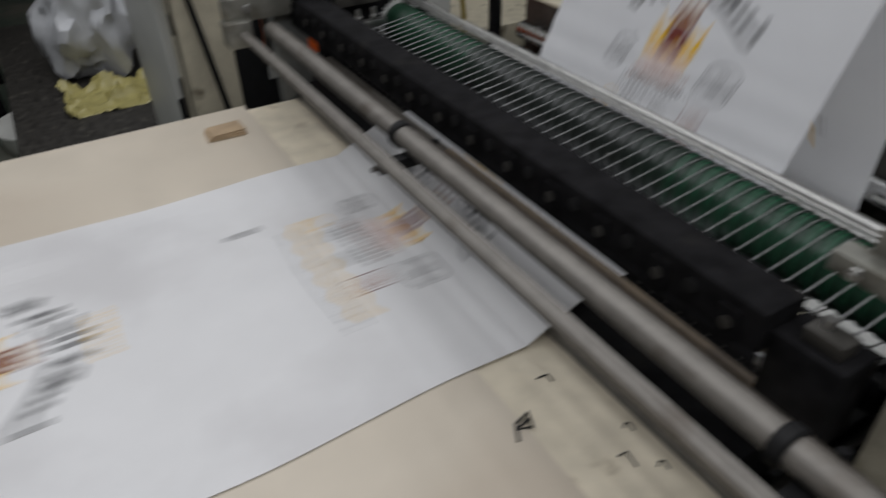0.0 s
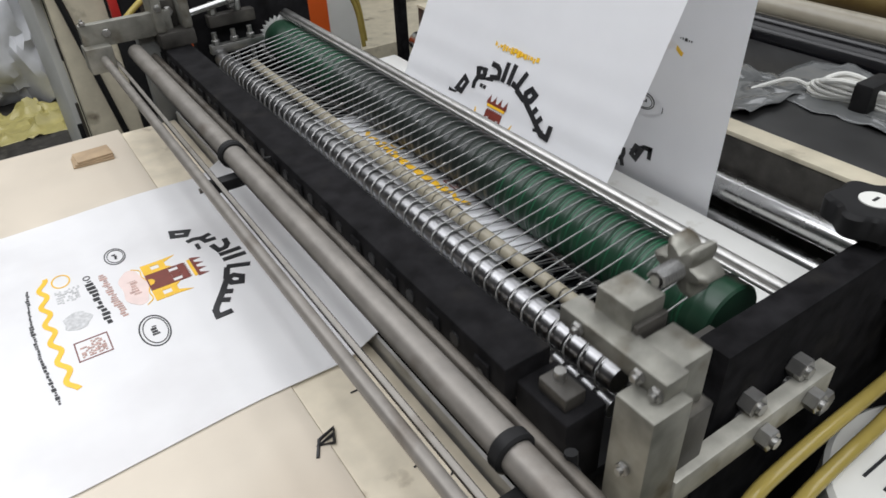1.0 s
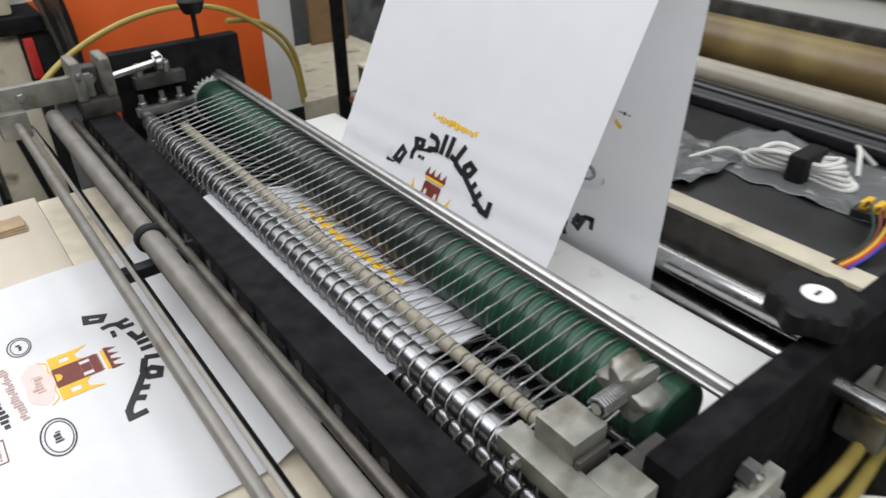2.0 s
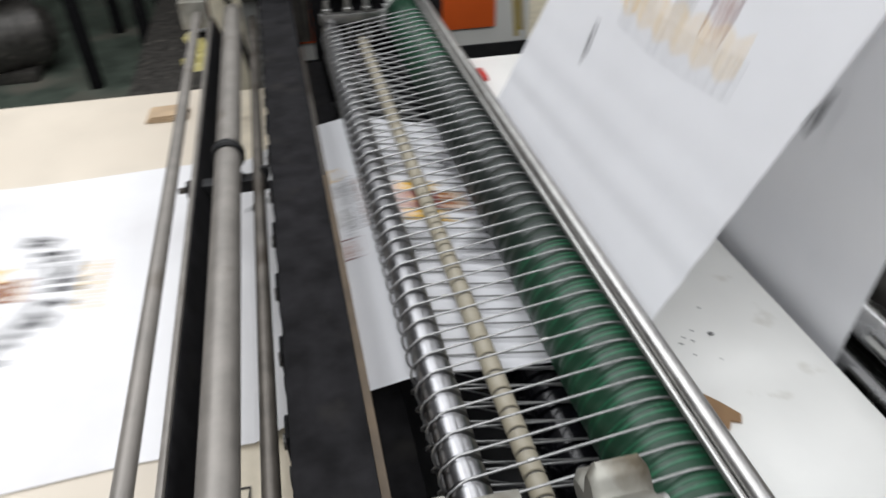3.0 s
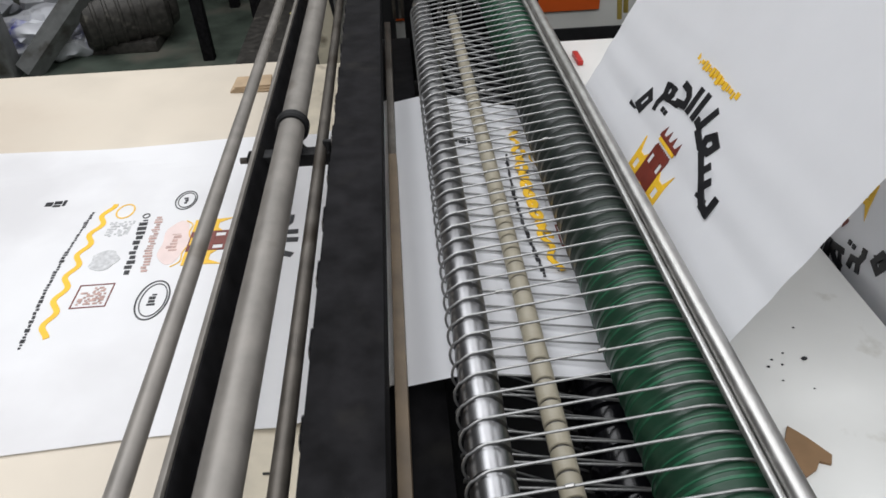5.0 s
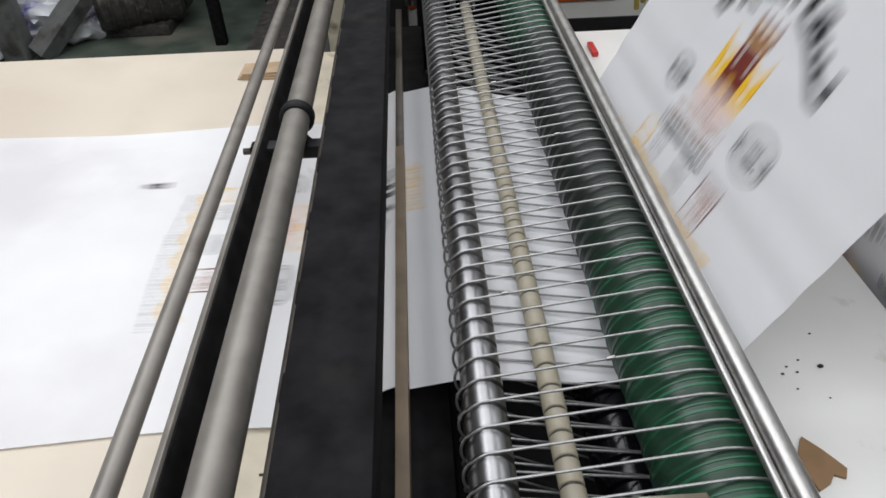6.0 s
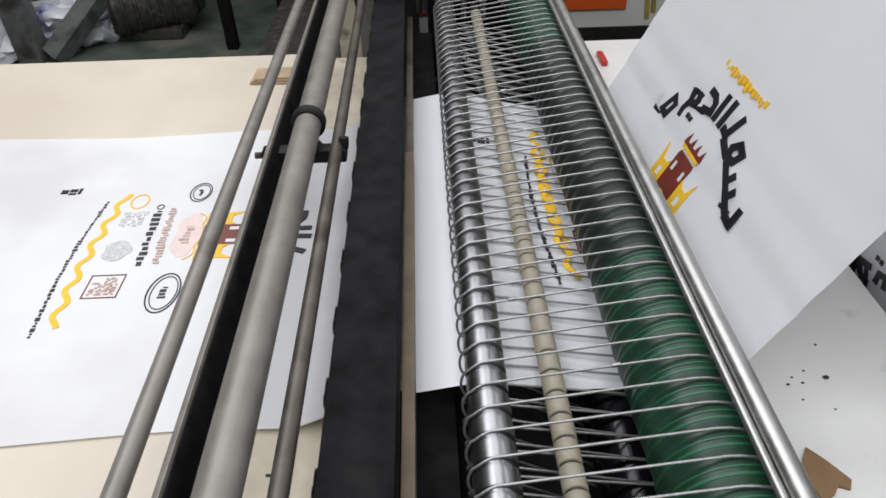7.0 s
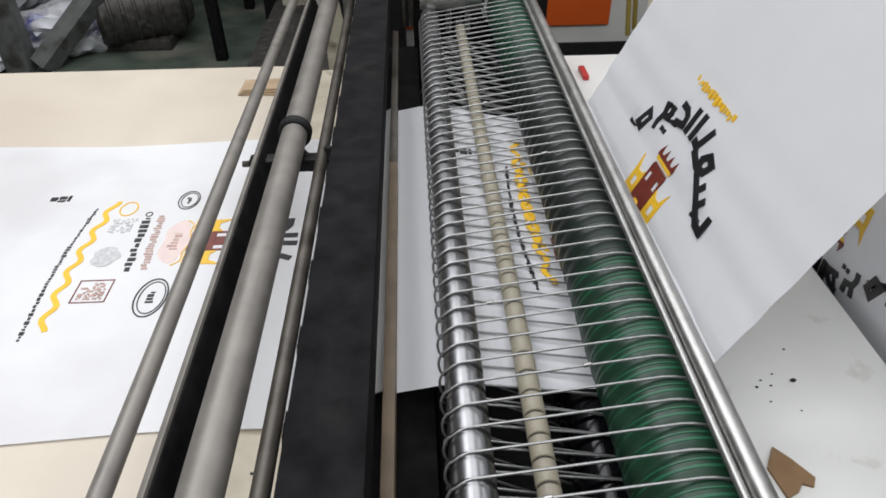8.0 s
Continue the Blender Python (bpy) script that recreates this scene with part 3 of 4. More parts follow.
part("shaft", cyl((0.205, -0.44, 0.862), (0.205, -0.231, 0.862), 0.0085, n=20, bevel=0.001), M_CHROME, side_shaft)


def hose(points, label, r=0.006):
    return single("air_hose", pipe(points, r, n=10, smooth=3), M_HOSE, label, "hose", "air hoses")


hose([(0.32, -0.268, 0.80), (0.23, -0.288, 0.80), (0.124, -0.289, 0.80), (0.061, -0.290, 0.80), (-0.009, -0.292, 0.795), (-0.06, -0.31, 0.75)], "amber clear plastic air hose near the side plate")
hose([(0.30, -0.29, 0.775), (0.18, -0.303, 0.776), (0.10, -0.305, 0.776), (0.03, -0.308, 0.772), (-0.03, -0.325, 0.74)], "amber clear plastic air hose near the side plate")
hose([(-0.19, 0.66, 0.93), (-0.10, 0.78, 0.955), (0.02, 0.82, 0.985), (0.13, 0.82, 0.985), (0.22, 0.84, 0.94), (0.30, 0.86, 0.86), (0.315, 0.87, 0.75)], "amber clear plastic air hose arching over the far plate", 0.0045)
hose([(0.17, 0.84, 0.945), (0.25, 0.86, 0.93), (0.32, 0.89, 0.86), (0.335, 0.90, 0.75)], "amber clear plastic air hose arching over the far plate", 0.0045)
far_knob = thing("clamp_knob", "black clamp knob on a thin stem", "knob", (0.072, 0.71, 0.96))
part("stem", cyl((0.072, 0.712, 0.9582), (0.072, 0.712, 1.0), 0.004, n=12), M_RUBBER, far_knob)
part("grip", cyl((0.072, 0.712, 0.996), (0.072, 0.712, 1.018), 0.015, 0.021, n=16, bevel=0.003), M_RUBBER, far_knob)

# ---- film ----
SL = 0.49


def plane_x(z):
    return 0.143 + SL * (z - 0.875)


TOP_R = 0.012
path_pts = [(-3.4, 0.8014), (-0.17, 0.8014), (-0.13, 0.8225), (-0.09, 0.8420), (-0.055, 0.8485), (-0.042, 0.8485), (0.036, 0.8343), (0.074, 0.8262), (0.080, 0.8270), (0.1298, 0.8480)]
z_top = 1.239
path_pts.append((plane_x(z_top), z_top))
ang0 = math.pi / 2 + math.atan2(1, SL)
cx, cz = plane_x(z_top) + TOP_R * math.sin(math.atan2(1, SL)), z_top - TOP_R * math.cos(math.atan2(1, SL))
for i in range(1, 11):
    a = ang0 - i / 10 * (ang0 - 0.04)
    path_pts.append((cx + TOP_R * math.cos(a), cz + TOP_R * math.sin(a)))
path_pts += [(0.326, 0.785), (0.328, 0.745), (0.36, 0.6985), (0.93, 0.6985), (0.93, 0.06), (0.42, 0.06), (0.42, 0.20), (0.90, 0.20), (0.90, 0.34), (0.42, 0.34), (0.42, 0.48), (0.90, 0.48)]
PX = np.array(path_pts)
CUM = np.concatenate([[0], np.cumsum(np.hypot(*np.diff(PX, axis=0).T))])
WAVE_U = float(np.interp(0.0385, PX[:8, 0], CUM[:8]))


def on_path(u):
    d = WAVE_U + u
    x, z = np.interp(d, CUM, PX[:, 0]), np.interp(d, CUM, PX[:, 1])
    lo, hi = d - 0.008, d + 0.008
    tx = np.interp(hi, CUM, PX[:, 0]) - np.interp(lo, CUM, PX[:, 0])
    tz = np.interp(hi, CUM, PX[:, 1]) - np.interp(lo, CUM, PX[:, 1])
    return x, z, math.atan2(tz, tx)


def film_sheet(name, idx0, idx1, label, wobble=0.0, edge=0.0, folds=0.0, material=None, thick=True):
    bm = bmesh.new()
    cols = 200 if folds else 40
    rows = []
    pts = []
    for i in range(idx0, idx1):
        a, b = Vector(path_pts[i]), Vector(path_pts[i + 1])
        n = max(1, int((b - a).length / (0.006 if folds else 0.02)))
        pts += [a.lerp(b, k / n) for k in range(n)]
    pts.append(Vector(path_pts[idx1]))
    for i, p in enumerate(pts):
        row = []
        for j in range(cols + 1):
            lean = min(1.0, max(0.0, (p.x + 0.04) / 0.16))
            y = (-0.012 + 0.011 * lean) + (0.414 - 0.013 * lean) * j / cols if folds else -0.007 + 0.42 * j / cols
            w = wobble * noise.noise(Vector((p.x * 5, y * 7, p.y * 4)))
            w *= min(1, max(0, 0.095 - y) / 0.04 + max(0, y - 0.335) / 0.03)
            fold = folds * noise.noise(Vector((y * 17, p.y * 2.5, 4.2)))
            e = edge * noise.noise(Vector((p.x * 6, 3.3, j > cols // 2)))
            # Shallow ripple above the pinch bar, shaped to give its reflection bands.
            up = max(0.0, p.y - 0.875)
            sheen_ripple = 0.0009 * math.sin(up / 0.0052 + 3 * y) * math.exp(-up / 0.05) if folds and 0 < up and p.x < 0.3 else 0
            if folds and -0.025 < p.x < 0.06 and p.y < 0.85:
                w -= 0.0015 * (1 + math.cos(2 * math.pi * (y - Y0 + 0.004) / PITCH + 40 * p.x)) * min(1, (p.x + 0.025) / 0.02, (0.06 - p.x) / 0.02)
            row.append(bm.verts.new((p.x + fold + sheen_ripple, y + e * (1 if j in (0, cols) else 0), p.y + (w if folds else max(0, w)))))
        rows.append(row)
    for r0, r1 in zip(rows, rows[1:]):
        for j in range(cols):
            bm.faces.new((r0[j], r0[j + 1], r1[j + 1], r1[j]))
    ob = tagged(part(name, bm, material or M_FILM, None, smooth=not thick), label, "plastic film")
    if thick:
        sol = ob.modifiers.new("thickness", "SOLIDIFY")
        sol.thickness, sol.offset = 0.0008, 0
    return ob


film_sheet("bag_film", 0, 3, "white printed plastic bag film lying on the table", wobble=0.008, edge=0.009)
film_sheet("bag_film", 3, len(path_pts) - 9, "white plastic film web fed down over the rollers", folds=0.0014, material=M_WEB, thick=False)
idler = thing("idler_roller", "steel idler roller carrying the film web", "roller", (cx, 0.2, cz))
part("roller", cyl((cx, -0.24, cz), (cx, 0.74, cz), TOP_R - 0.0012, n=40, bevel=0.002), M_STEEL, idler)
part("arm", box(cx - 0.012, 0.50, 0.742, 0.766, cz - 0.012, cz + 0.012, 0.002), M_BLACKPAINT, idler, "black carrying arm")
part("brace", box(0.482, 0.50, 0.7665, 1.0, cz - 0.012, cz + 0.012, 0.002), M_BLACKPAINT, idler)
part("pole", box(0.478, 0.502, 1.0005, 1.022, 0.0, cz + 0.02, 0.002), M_BLACKPAINT, idler, "black steel pole")


# ---- prints that travel with the film ----
def flat(polys, h=0.0011, lo_h=None, mirror=False):
    """Thin ink pieces: outlines in film coordinates (p upstream, q across)."""
    bm = bmesh.new()
    z0, z1 = (-h if lo_h is None else lo_h), h
    if mirror:
        z0, z1 = -z1, -z0
    for poly in polys:
        sg = -1 if mirror else 1
        lo = [bm.verts.new((p, sg * q, z0)) for p, q in poly]
        hi = [bm.verts.new((p, sg * q, z1)) for p, q in poly]
        bm.faces.new(lo[::-1])
        bm.faces.new(hi)
        for i in range(len(poly)):
            j = (i + 1) % len(poly)
            bm.faces.new((lo[i], lo[j], hi[j], hi[i]))
    return bm


def rect(p0, p1, q0, q1):
    return [(p0, q0), (p1, q0), (p1, q1), (p0, q1)]


def strip(pts, w):
    """A ribbon along pts with mitred joints."""
    n = len(pts)
    closed = n > 3 and math.hypot(pts[0][0] - pts[-1][0], pts[0][1] - pts[-1][1]) < 1e-6
    dirs = []
    for a, b in zip(pts, pts[1:]):
        d = math.hypot(b[0] - a[0], b[1] - a[1]) or 1
        dirs.append(((b[0] - a[0]) / d, (b[1] - a[1]) / d))
    sides = []
    for i, p in enumerate(pts):
        d0 = dirs[i - 1] if i > 0 else (dirs[-1] if closed else dirs[0])
        d1 = dirs[i] if i < n - 1 else (dirs[0] if closed else dirs[-1])
        mx, my = -(d0[1] + d1[1]), d0[0] + d1[0]
        m = math.hypot(mx, my) or 1
        mx, my = mx / m, my / m
        k = w / 2 / max(0.55, mx * -d1[1] + my * d1[0])
        sides.append(((p[0] + mx * k, p[1] + my * k), (p[0] - mx * k, p[1] - my * k)))
    return [[a[0], a[1], b[1], b[0]] for a, b in zip(sides, sides[1:])]


def oval(p, q, rp, rq, w, n=28):
    return strip([(p + rp * math.cos(2 * math.pi * i / n), q + rq * math.sin(2 * math.pi * i / n)) for i in range(n + 1)], w)


def arch_shapes():
    """Abstract thick strokes set along a flat arc; a plain stand-in for the emblem."""
    w = 0.0063
    strokes = (
        ((0.1385, 0.0830), (0.1550, 0.0745), (0.1505, 0.0665), (0.1370, 0.0725), (0.1385, 0.0830)),
        ((0.1740, 0.0530), (0.1635, 0.0505), (0.1545, 0.0535), (0.1470, 0.0520)),
        ((0.1630, 0.0490), (0.1655, 0.0410), (0.1765, 0.0405)),
        ((0.1840, 0.0330), (0.1835, 0.0215), (0.1795, 0.0155), (0.1715, 0.0140), (0.1680, 0.0290)),
        ((0.1930, 0.0050), (0.1690, 0.0050)),
        ((0.1940, -0.0080), (0.1690, -0.0065)),
        ((0.1905, -0.0310), (0.1680, -0.0210)),
        ((0.1680, -0.0225), (0.1610, -0.0400), (0.1630, -0.0520), (0.1715, -0.0560), (0.1755, -0.0470), (0.1690, -0.0400), (0.1630, -0.0420)),
        ((0.1600, -0.0440), (0.1480, -0.0640), (0.1375, -0.0800), (0.1345, -0.0860)),
        ((0.1345, -0.0835), (0.1335, -0.0985)),
        ((0.1305, -0.0960), (0.1480, -0.0955)),
        ((0.1500, -0.0610), (0.1590, -0.0660)),
        ((0.1430, -0.0720), (0.1520, -0.0780)),
    )
    out = [[[(p - 0.16, q) for p, q in quad] for quad in strip(list(pts), w)] for pts in strokes]
    return out + [[[(p - 0.16, q) for p, q in rect(0.1525, 0.1568, y, y + 0.0042)]] for y in (0.0300, 0.0365)]


def bow(q):
    """The lower lines of the print sag a little downstream in the middle."""
    return -0.0055 * max(0.0, 1 - ((q + 0.02) / 0.097) ** 2)


def wave_pts():
    return [(bow(q) + 0.0034 * math.sin(q * 2 * math.pi / 0.0315), q) for q in np.linspace(-0.117, 0.074, 80)]


rng = random.Random(4)


def bar_row(p, q0, q1, h, lo, hi, gap):
    out, q = [], q0
    while q < q1:
        w = rng.uniform(lo, hi)
        out.append(rect(p - h * rng.uniform(0.1, 0.55), p + h * rng.uniform(0.2, 0.5), q, min(q + w, q1)))
        q += w + gap
    return out


def bowed(polys):
    return [[(p + bow(q), q) for p, q in poly] for poly in polys]


def sloped(polys, k):
    return [[(p + k * q, q) for p, q in poly] for poly in polys]


def blob(p, q, rp, rq, lobes=3, n=24):
    return [[(p + rp * math.cos(a) * (1 + 0.14 * math.cos(lobes * a)), q + rq * math.sin(a)) for a in np.linspace(0, 2 * math.pi, n, endpoint=False)]]


def code_square(p, q, side, n):
    """A plain square woven of small blocks, with no code in it."""
    cell = side / n
    out = []
    for i in range(n):
        for j in range(n):
            if rng.random() < 0.52:
                out.append(rect(p - side / 2 + i * cell, p - side / 2 + (i + 0.94) * cell, q - side / 2 + j * cell, q - side / 2 + (j + 0.94) * cell))
    return out


def shifted(polys, dp):
    return [[(p - dp, q) for p, q in poly] for poly in polys]


def tower(sg):
    """One yellow side tower with a window, a stepped foot and a thin outer spire."""
    qs = (0.0155, 0.0215, 0.0290, 0.0350)
    r = [rect(0.091, 0.100, qs[0], qs[3]), rect(0.1002, 0.1085, qs[0], qs[1]), rect(0.1002, 0.1085, qs[2], qs[3]), rect(0.1087, 0.1150, qs[0], qs[3]),
         [(0.1152, qs[3] - 0.006), (0.1152, qs[3]), (0.1280, qs[3] + 0.0012)], [(0.1152, qs[0]), (0.1152, qs[0] + 0.005), (0.1200, qs[0])]]
    return [[(p, sg * q) for p, q in poly] for poly in r]


PIECES = [
    ("corner_mark", -0.061, [rect(-0.010, -0.003, 0.079, 0.086), rect(-0.0015, 0.006, 0.077, 0.080), rect(0.0075, 0.0105, 0.078, 0.088), rect(-0.0015, 0.006, 0.082, 0.087)], 0.0010, M_INK),
    ("caption_line", -0.0145, bowed(bar_row(0, -0.127, 0.062, 0.0042, 0.0012, 0.0042, 0.0016)), 0.0010, M_INK),
    ("wave_band", 0.0, strip(wave_pts(), 0.0050), 0.0010, M_YELLOW),
    ("square_frame", 0.0242, strip([(-0.0145, -0.0825), (0.0145, -0.0825), (0.0145, -0.0535), (-0.0145, -0.0535), (-0.0145, -0.0825)], 0.0010), 0.0010, M_MAROON),
    ("maroon_square", 0.0242, code_square(0, -0.068, 0.022, 11), 0.0010, M_QUIET),
    ("grey_block", 0.0190, blob(0, -0.019, 0.0125, 0.0150, 5), 0.0009, M_PALEGREY),
    ("grey_block", 0.0190, code_square(0, 0.030, 0.024, 11), 0.0009, M_PALEGREY),
    ("round_badge", 0.0160, oval(0, 0.0600, 0.0085, 0.0120, 0.0014), 0.0010, M_YELLOW),
    ("number_line", 0.0425, sloped(bar_row(0, -0.042, 0.042, 0.0085, 0.0040, 0.0058, 0.0026), -0.07), 0.0010, M_INK),
    ("number_line", 0.0395, oval(0, 0.0490, 0.0032, 0.0036, 0.0010, 16), 0.0010, M_INK),
    ("title_line", 0.0565, sloped(bar_row(0, -0.040, 0.047, 0.0085, 0.0010, 0.0030, 0.0018), -0.07), 0.0010, M_QUIET),
    ("oval_stamp", 0.0775, oval(0, -0.079, 0.0135, 0.0245, 0.0013) + oval(0.0006, -0.079, 0.0108, 0.0205, 0.0009), 0.0010, M_INK),
    ("stamp_line", 0.0775, bar_row(0.0, -0.086, -0.072, 0.007, 0.002, 0.004, 0.0016), 0.0010, M_INK),
    ("oval_stamp", 0.0735, oval(0, 0.073, 0.0105, 0.0165, 0.0011) + oval(0.0005, 0.073, 0.0082, 0.0132, 0.0008), 0.0010, M_INK),
    ("stamp_line", 0.0735, bar_row(0.0, 0.067, 0.078, 0.005, 0.002, 0.0035, 0.0014), 0.0010, M_INK),
    ("pink_cloud", 0.0780, blob(0, 0.002, 0.0130, 0.034, 5, 40), 0.0007, M_PINK),
    ("cloud_edge", 0.0860, strip([(-0.004 + 0.009 * math.cos(a) + 0.0015 * math.cos(7 * a), 0.036 * math.sin(a)) for a in np.linspace(-1.45, 1.45, 40)], 0.0011), 0.0010, M_YELLOW),
    ("badge_line", 0.0770, bar_row(0, -0.012, 0.014, 0.011, 0.0022, 0.0042, 0.0018), 0.0010, M_QUIET),
    ("side_tower", 0.106, shifted(tower(1), 0.106), 0.0010, M_YELLOW),
    ("side_tower", 0.106, shifted(tower(-1), 0.106), 0.0010, M_YELLOW),
    ("tower_centre", 0.112, shifted([rect(0.091, 0.1150, -0.0150, 0.0150), rect(0.1152, 0.1240, -0.0150, -0.0125), rect(0.1152, 0.1240, -0.0065, 0.0065), rect(0.1152, 0.1240, 0.0125, 0.0150), rect(0.1242, 0.1305, -0.0150, 0.0150)]
        + [[(0.1306, q), (0.1306, q + 0.0036), (0.1335, q + 0.0018)] for q in np.arange(-0.0150, 0.0120, 0.00375)], 0.112), 0.0011, M_MAROON),
    ("tower_dome", 0.0955, shifted([[(0.0925, -0.0060), (0.0925, 0.0060), (0.0965, 0.0045), (0.0985, 0.0), (0.0965, -0.0045)]], 0.0955), 0.0014, M_YELLOW),
    ("yellow_course", 0.1372, [rect(-0.0016, 0.0016, -0.0165, 0.0165)], 0.0010, M_YELLOW),
    ("crown", 0.1402, [rect(-0.0012, 0.0020, -0.0185, 0.0185)] + [[(0.0021, q), (0.0021, q + 0.0055), (0.0100, q + 0.0010)] for q in (-0.0185, -0.0075, 0.0030, 0.0130)], 0.0010, M_MAROON),
] + [("arch_stroke", 0.16, shape, 0.0010 + 0.00005 * n, M_INK) for n, shape in enumerate(arch_shapes())] + [
    ("yellow_line", 0.2065, bar_row(0, -0.041, 0.032, 0.009, 0.0020, 0.0046, 0.0020), 0.0010, M_YELLOW),
]
INNER = ("oval_stamp", "stamp_line", "number_line", "side_tower", "tower_centre", "yellow_course", "crown", "arch_stroke", "yellow_line", "wave_band")
PRINT_Y = 0.199
REPEAT = 0.427
moving_prints = []
ink_meshes = {}
for k in range(-7, 3):
    for inner in (False, True):
        if inner and k < -6:
            continue
        sheet = thing("bag_print", "printed bag motif on the inner face in black, maroon and yellow" if inner else "printed bag motif in black, maroon and yellow ink", "printed motif", (0, PRINT_Y, 0), "bag prints")
        for i, (nm, p, polys, h, m) in enumerate(PIECES):
            if inner and nm not in INNER:
                continue
            if (i, inner) not in ink_meshes:
                ob = part(nm, flat(polys, h, 0.0001, inner), m, sheet, smooth=False)
                ink_meshes[(i, inner)] = ob.data
            else:
                ob = new(nm, ink_meshes[(i, inner)])
                ob.parent = sheet
            if nm.endswith("_line") or nm == "maroon_square":
                tagged(ob, kind="stuff")
            moving_prints.append((ob, k * REPEAT + p))

# ---- things on the table and the rear panel ----
scrap = thing("card_scrap", "small folded wad of brown card on the table", "card", (-0.274, 0.563, 0.8))
for i in range(3):
    layer = part("layer", box(-0.027 + 0.002 * i, 0.026 - 0.001 * i, -0.017, 0.016, 0, 0.0026, 0.0007), M_CHIP, scrap)
    layer.matrix_basis = pose(0.0005 * i, 0.0012 * i, 0.0002 + 0.0028 * i, 0, 0, -3 + 3 * i)

single("table_mark", pipe([(-0.236, -0.084, 0.8006), (-0.228, -0.069, 0.8006), (-0.213, -0.064, 0.8006), (-0.219, -0.078, 0.8006), (-0.231, -0.074, 0.8006), (-0.216, -0.070, 0.8006)], 0.0016, n=5), M_INK, "scribbled black pen mark on the table", "mark")
single("table_mark", pipe([(-0.184, -0.038, 0.7993), (-0.174, -0.0385, 0.7993), (-0.1745, -0.047, 0.7993)], 0.0009, n=5), M_INK, "small black pen mark on the wooden ledge", "mark")
single("table_mark", pipe([(-0.18, -0.133, 0.7993), (-0.172, -0.133, 0.7993), (-0.1745, -0.147, 0.7993)], 0.0009, n=5), M_INK, "small black pen mark on the wooden ledge", "mark")
for x, y in ((-0.158, -0.115), (-0.161, -0.155), (-0.205, -0.20), (-0.152, -0.205)):
    single("table_mark", pipe([(x, y, 0.7993), (x + 0.004, y + 0.003, 0.7993), (x + 0.007, y + 0.001, 0.7993), (x + 0.005, y - 0.006, 0.7993)], 0.0008, n=5), M_INK, "small black pen mark on the wooden ledge", "mark")
outline = [(0.176, -0.03), (0.187, -0.013), (0.196, -0.024), (0.206, -0.04), (0.202, -0.047), (0.195, -0.044), (0.19, -0.05), (0.18, -0.055)]
single("torn_paper", flat([outline], 0.0012), M_CARD, "torn scrap of brown paper on the white panel", "paper scrap").location.z = 0.7665
for i, (x, y, s) in enumerate(((0.232, 0.050, 0.0027), (0.20, 0.045, 0.0015), (0.206, 0.052, 0.0012), (0.212, 0.046, 0.0013), (0.218, 0.058, 0.0012), (0.205, 0.03, 0.0011), (0.225, 0.02, 0.001), (0.24, 0.085, 0.0013))):
    bm = bmesh.new()
    bmesh.ops.create_icosphere(bm, subdivisions=1, radius=s * 0.75)
    for v in bm.verts:
        v.co = Vector((x + v.co.x * (1.4 + 0.5 * noise.noise(v.co * 900)), y + v.co.y, 0.765 + max(0, v.co.z * 0.7 + s * 0.5)))
    single("debris_crumb", bm, M_INK, "black crumb of plastic debris on the white panel", "debris", "debris crumbs")
single("red_clip", box(0.186, 0.195, 0.645, 0.685, 0.7652, 0.773, 0.002), M_REDP, "small red plastic clip on the white panel", "clip")

# ---- the rest of the line behind the web ----
line = thing("unwind_frame", "unwind section of the machine with rollers and tray", "machine", (0.6, 0.2, 0))
part("chrome_roller", cyl((0.354, -0.232, 0.792), (0.354, 0.72, 0.792), 0.017, n=32, bevel=0.002), M_CHROME, line, "polished chrome roller")
part("chrome_roller", cyl((0.348, -0.232, 0.748), (0.348, 0.72, 0.748), 0.013, n=32, bevel=0.002), M_CHROME, line, "polished chrome roller")
part("cross_beam", box(0.374, 0.46, -0.7, 0.74, 0.70, 0.846, 0.003), M_GRIME, line, "oily dark cross beam")
part("beam_cap", box(0.372, 0.404, -0.7, 0.74, 0.8465, 0.853, 0.002), M_CREAM, line, "chipped cream painted edge")
part("tray", box(0.405, 0.68, -0.7, 0.74, 0.8465, 0.8495, 0.001), M_TRAY, line, "dark grey steel tray")
part("dark_roller", cyl((0.72, -0.8, 0.845), (0.72, 1.1, 0.845), 0.033, n=40, bevel=0.003), M_GLOSSBLACK, line, "large black rubber roller")
part("pale_tube", cyl((0.785, -0.8, 0.872), (0.785, 1.1, 0.872), 0.021, n=32, bevel=0.002), M_TUBE, line, "cream cardboard tube")
part("film_roll", cyl((0.885, -0.8, 0.898), (0.885, 1.1, 0.898), 0.043, n=48, bevel=0.004), M_BROWN, line, "brown film roll")
part("rail", box(0.945, 0.962, -0.8, 1.1, 0.90, 0.952, 0.002), M_GRIME, line, "grey steel rail")
part("rear_guard", box(0.963, 0.99, -0.8, 1.1, 0.72, 1.10, 0.003), M_ENAMEL, line, "white guard plate")
part("guard_rail", box(0.950, 0.9625, -0.8, 1.1, 1.0, 1.03, 0.003), M_BLACKPAINT, line, "black upper rail")
part("base", box(0.375, 0.962, -0.7, 0.74, 0.0, 0.695, 0.004), M_GRIME, line)
part("end_plate", box(0.43, 0.962, 0.7405, 0.765, 0.60, 0.90, 0.003), M_GREYMETAL, line)
coil = thing("cable_coil", "coil of white cable bound with black tape on the tray", "cable", (0.56, -0.02, 0.85))
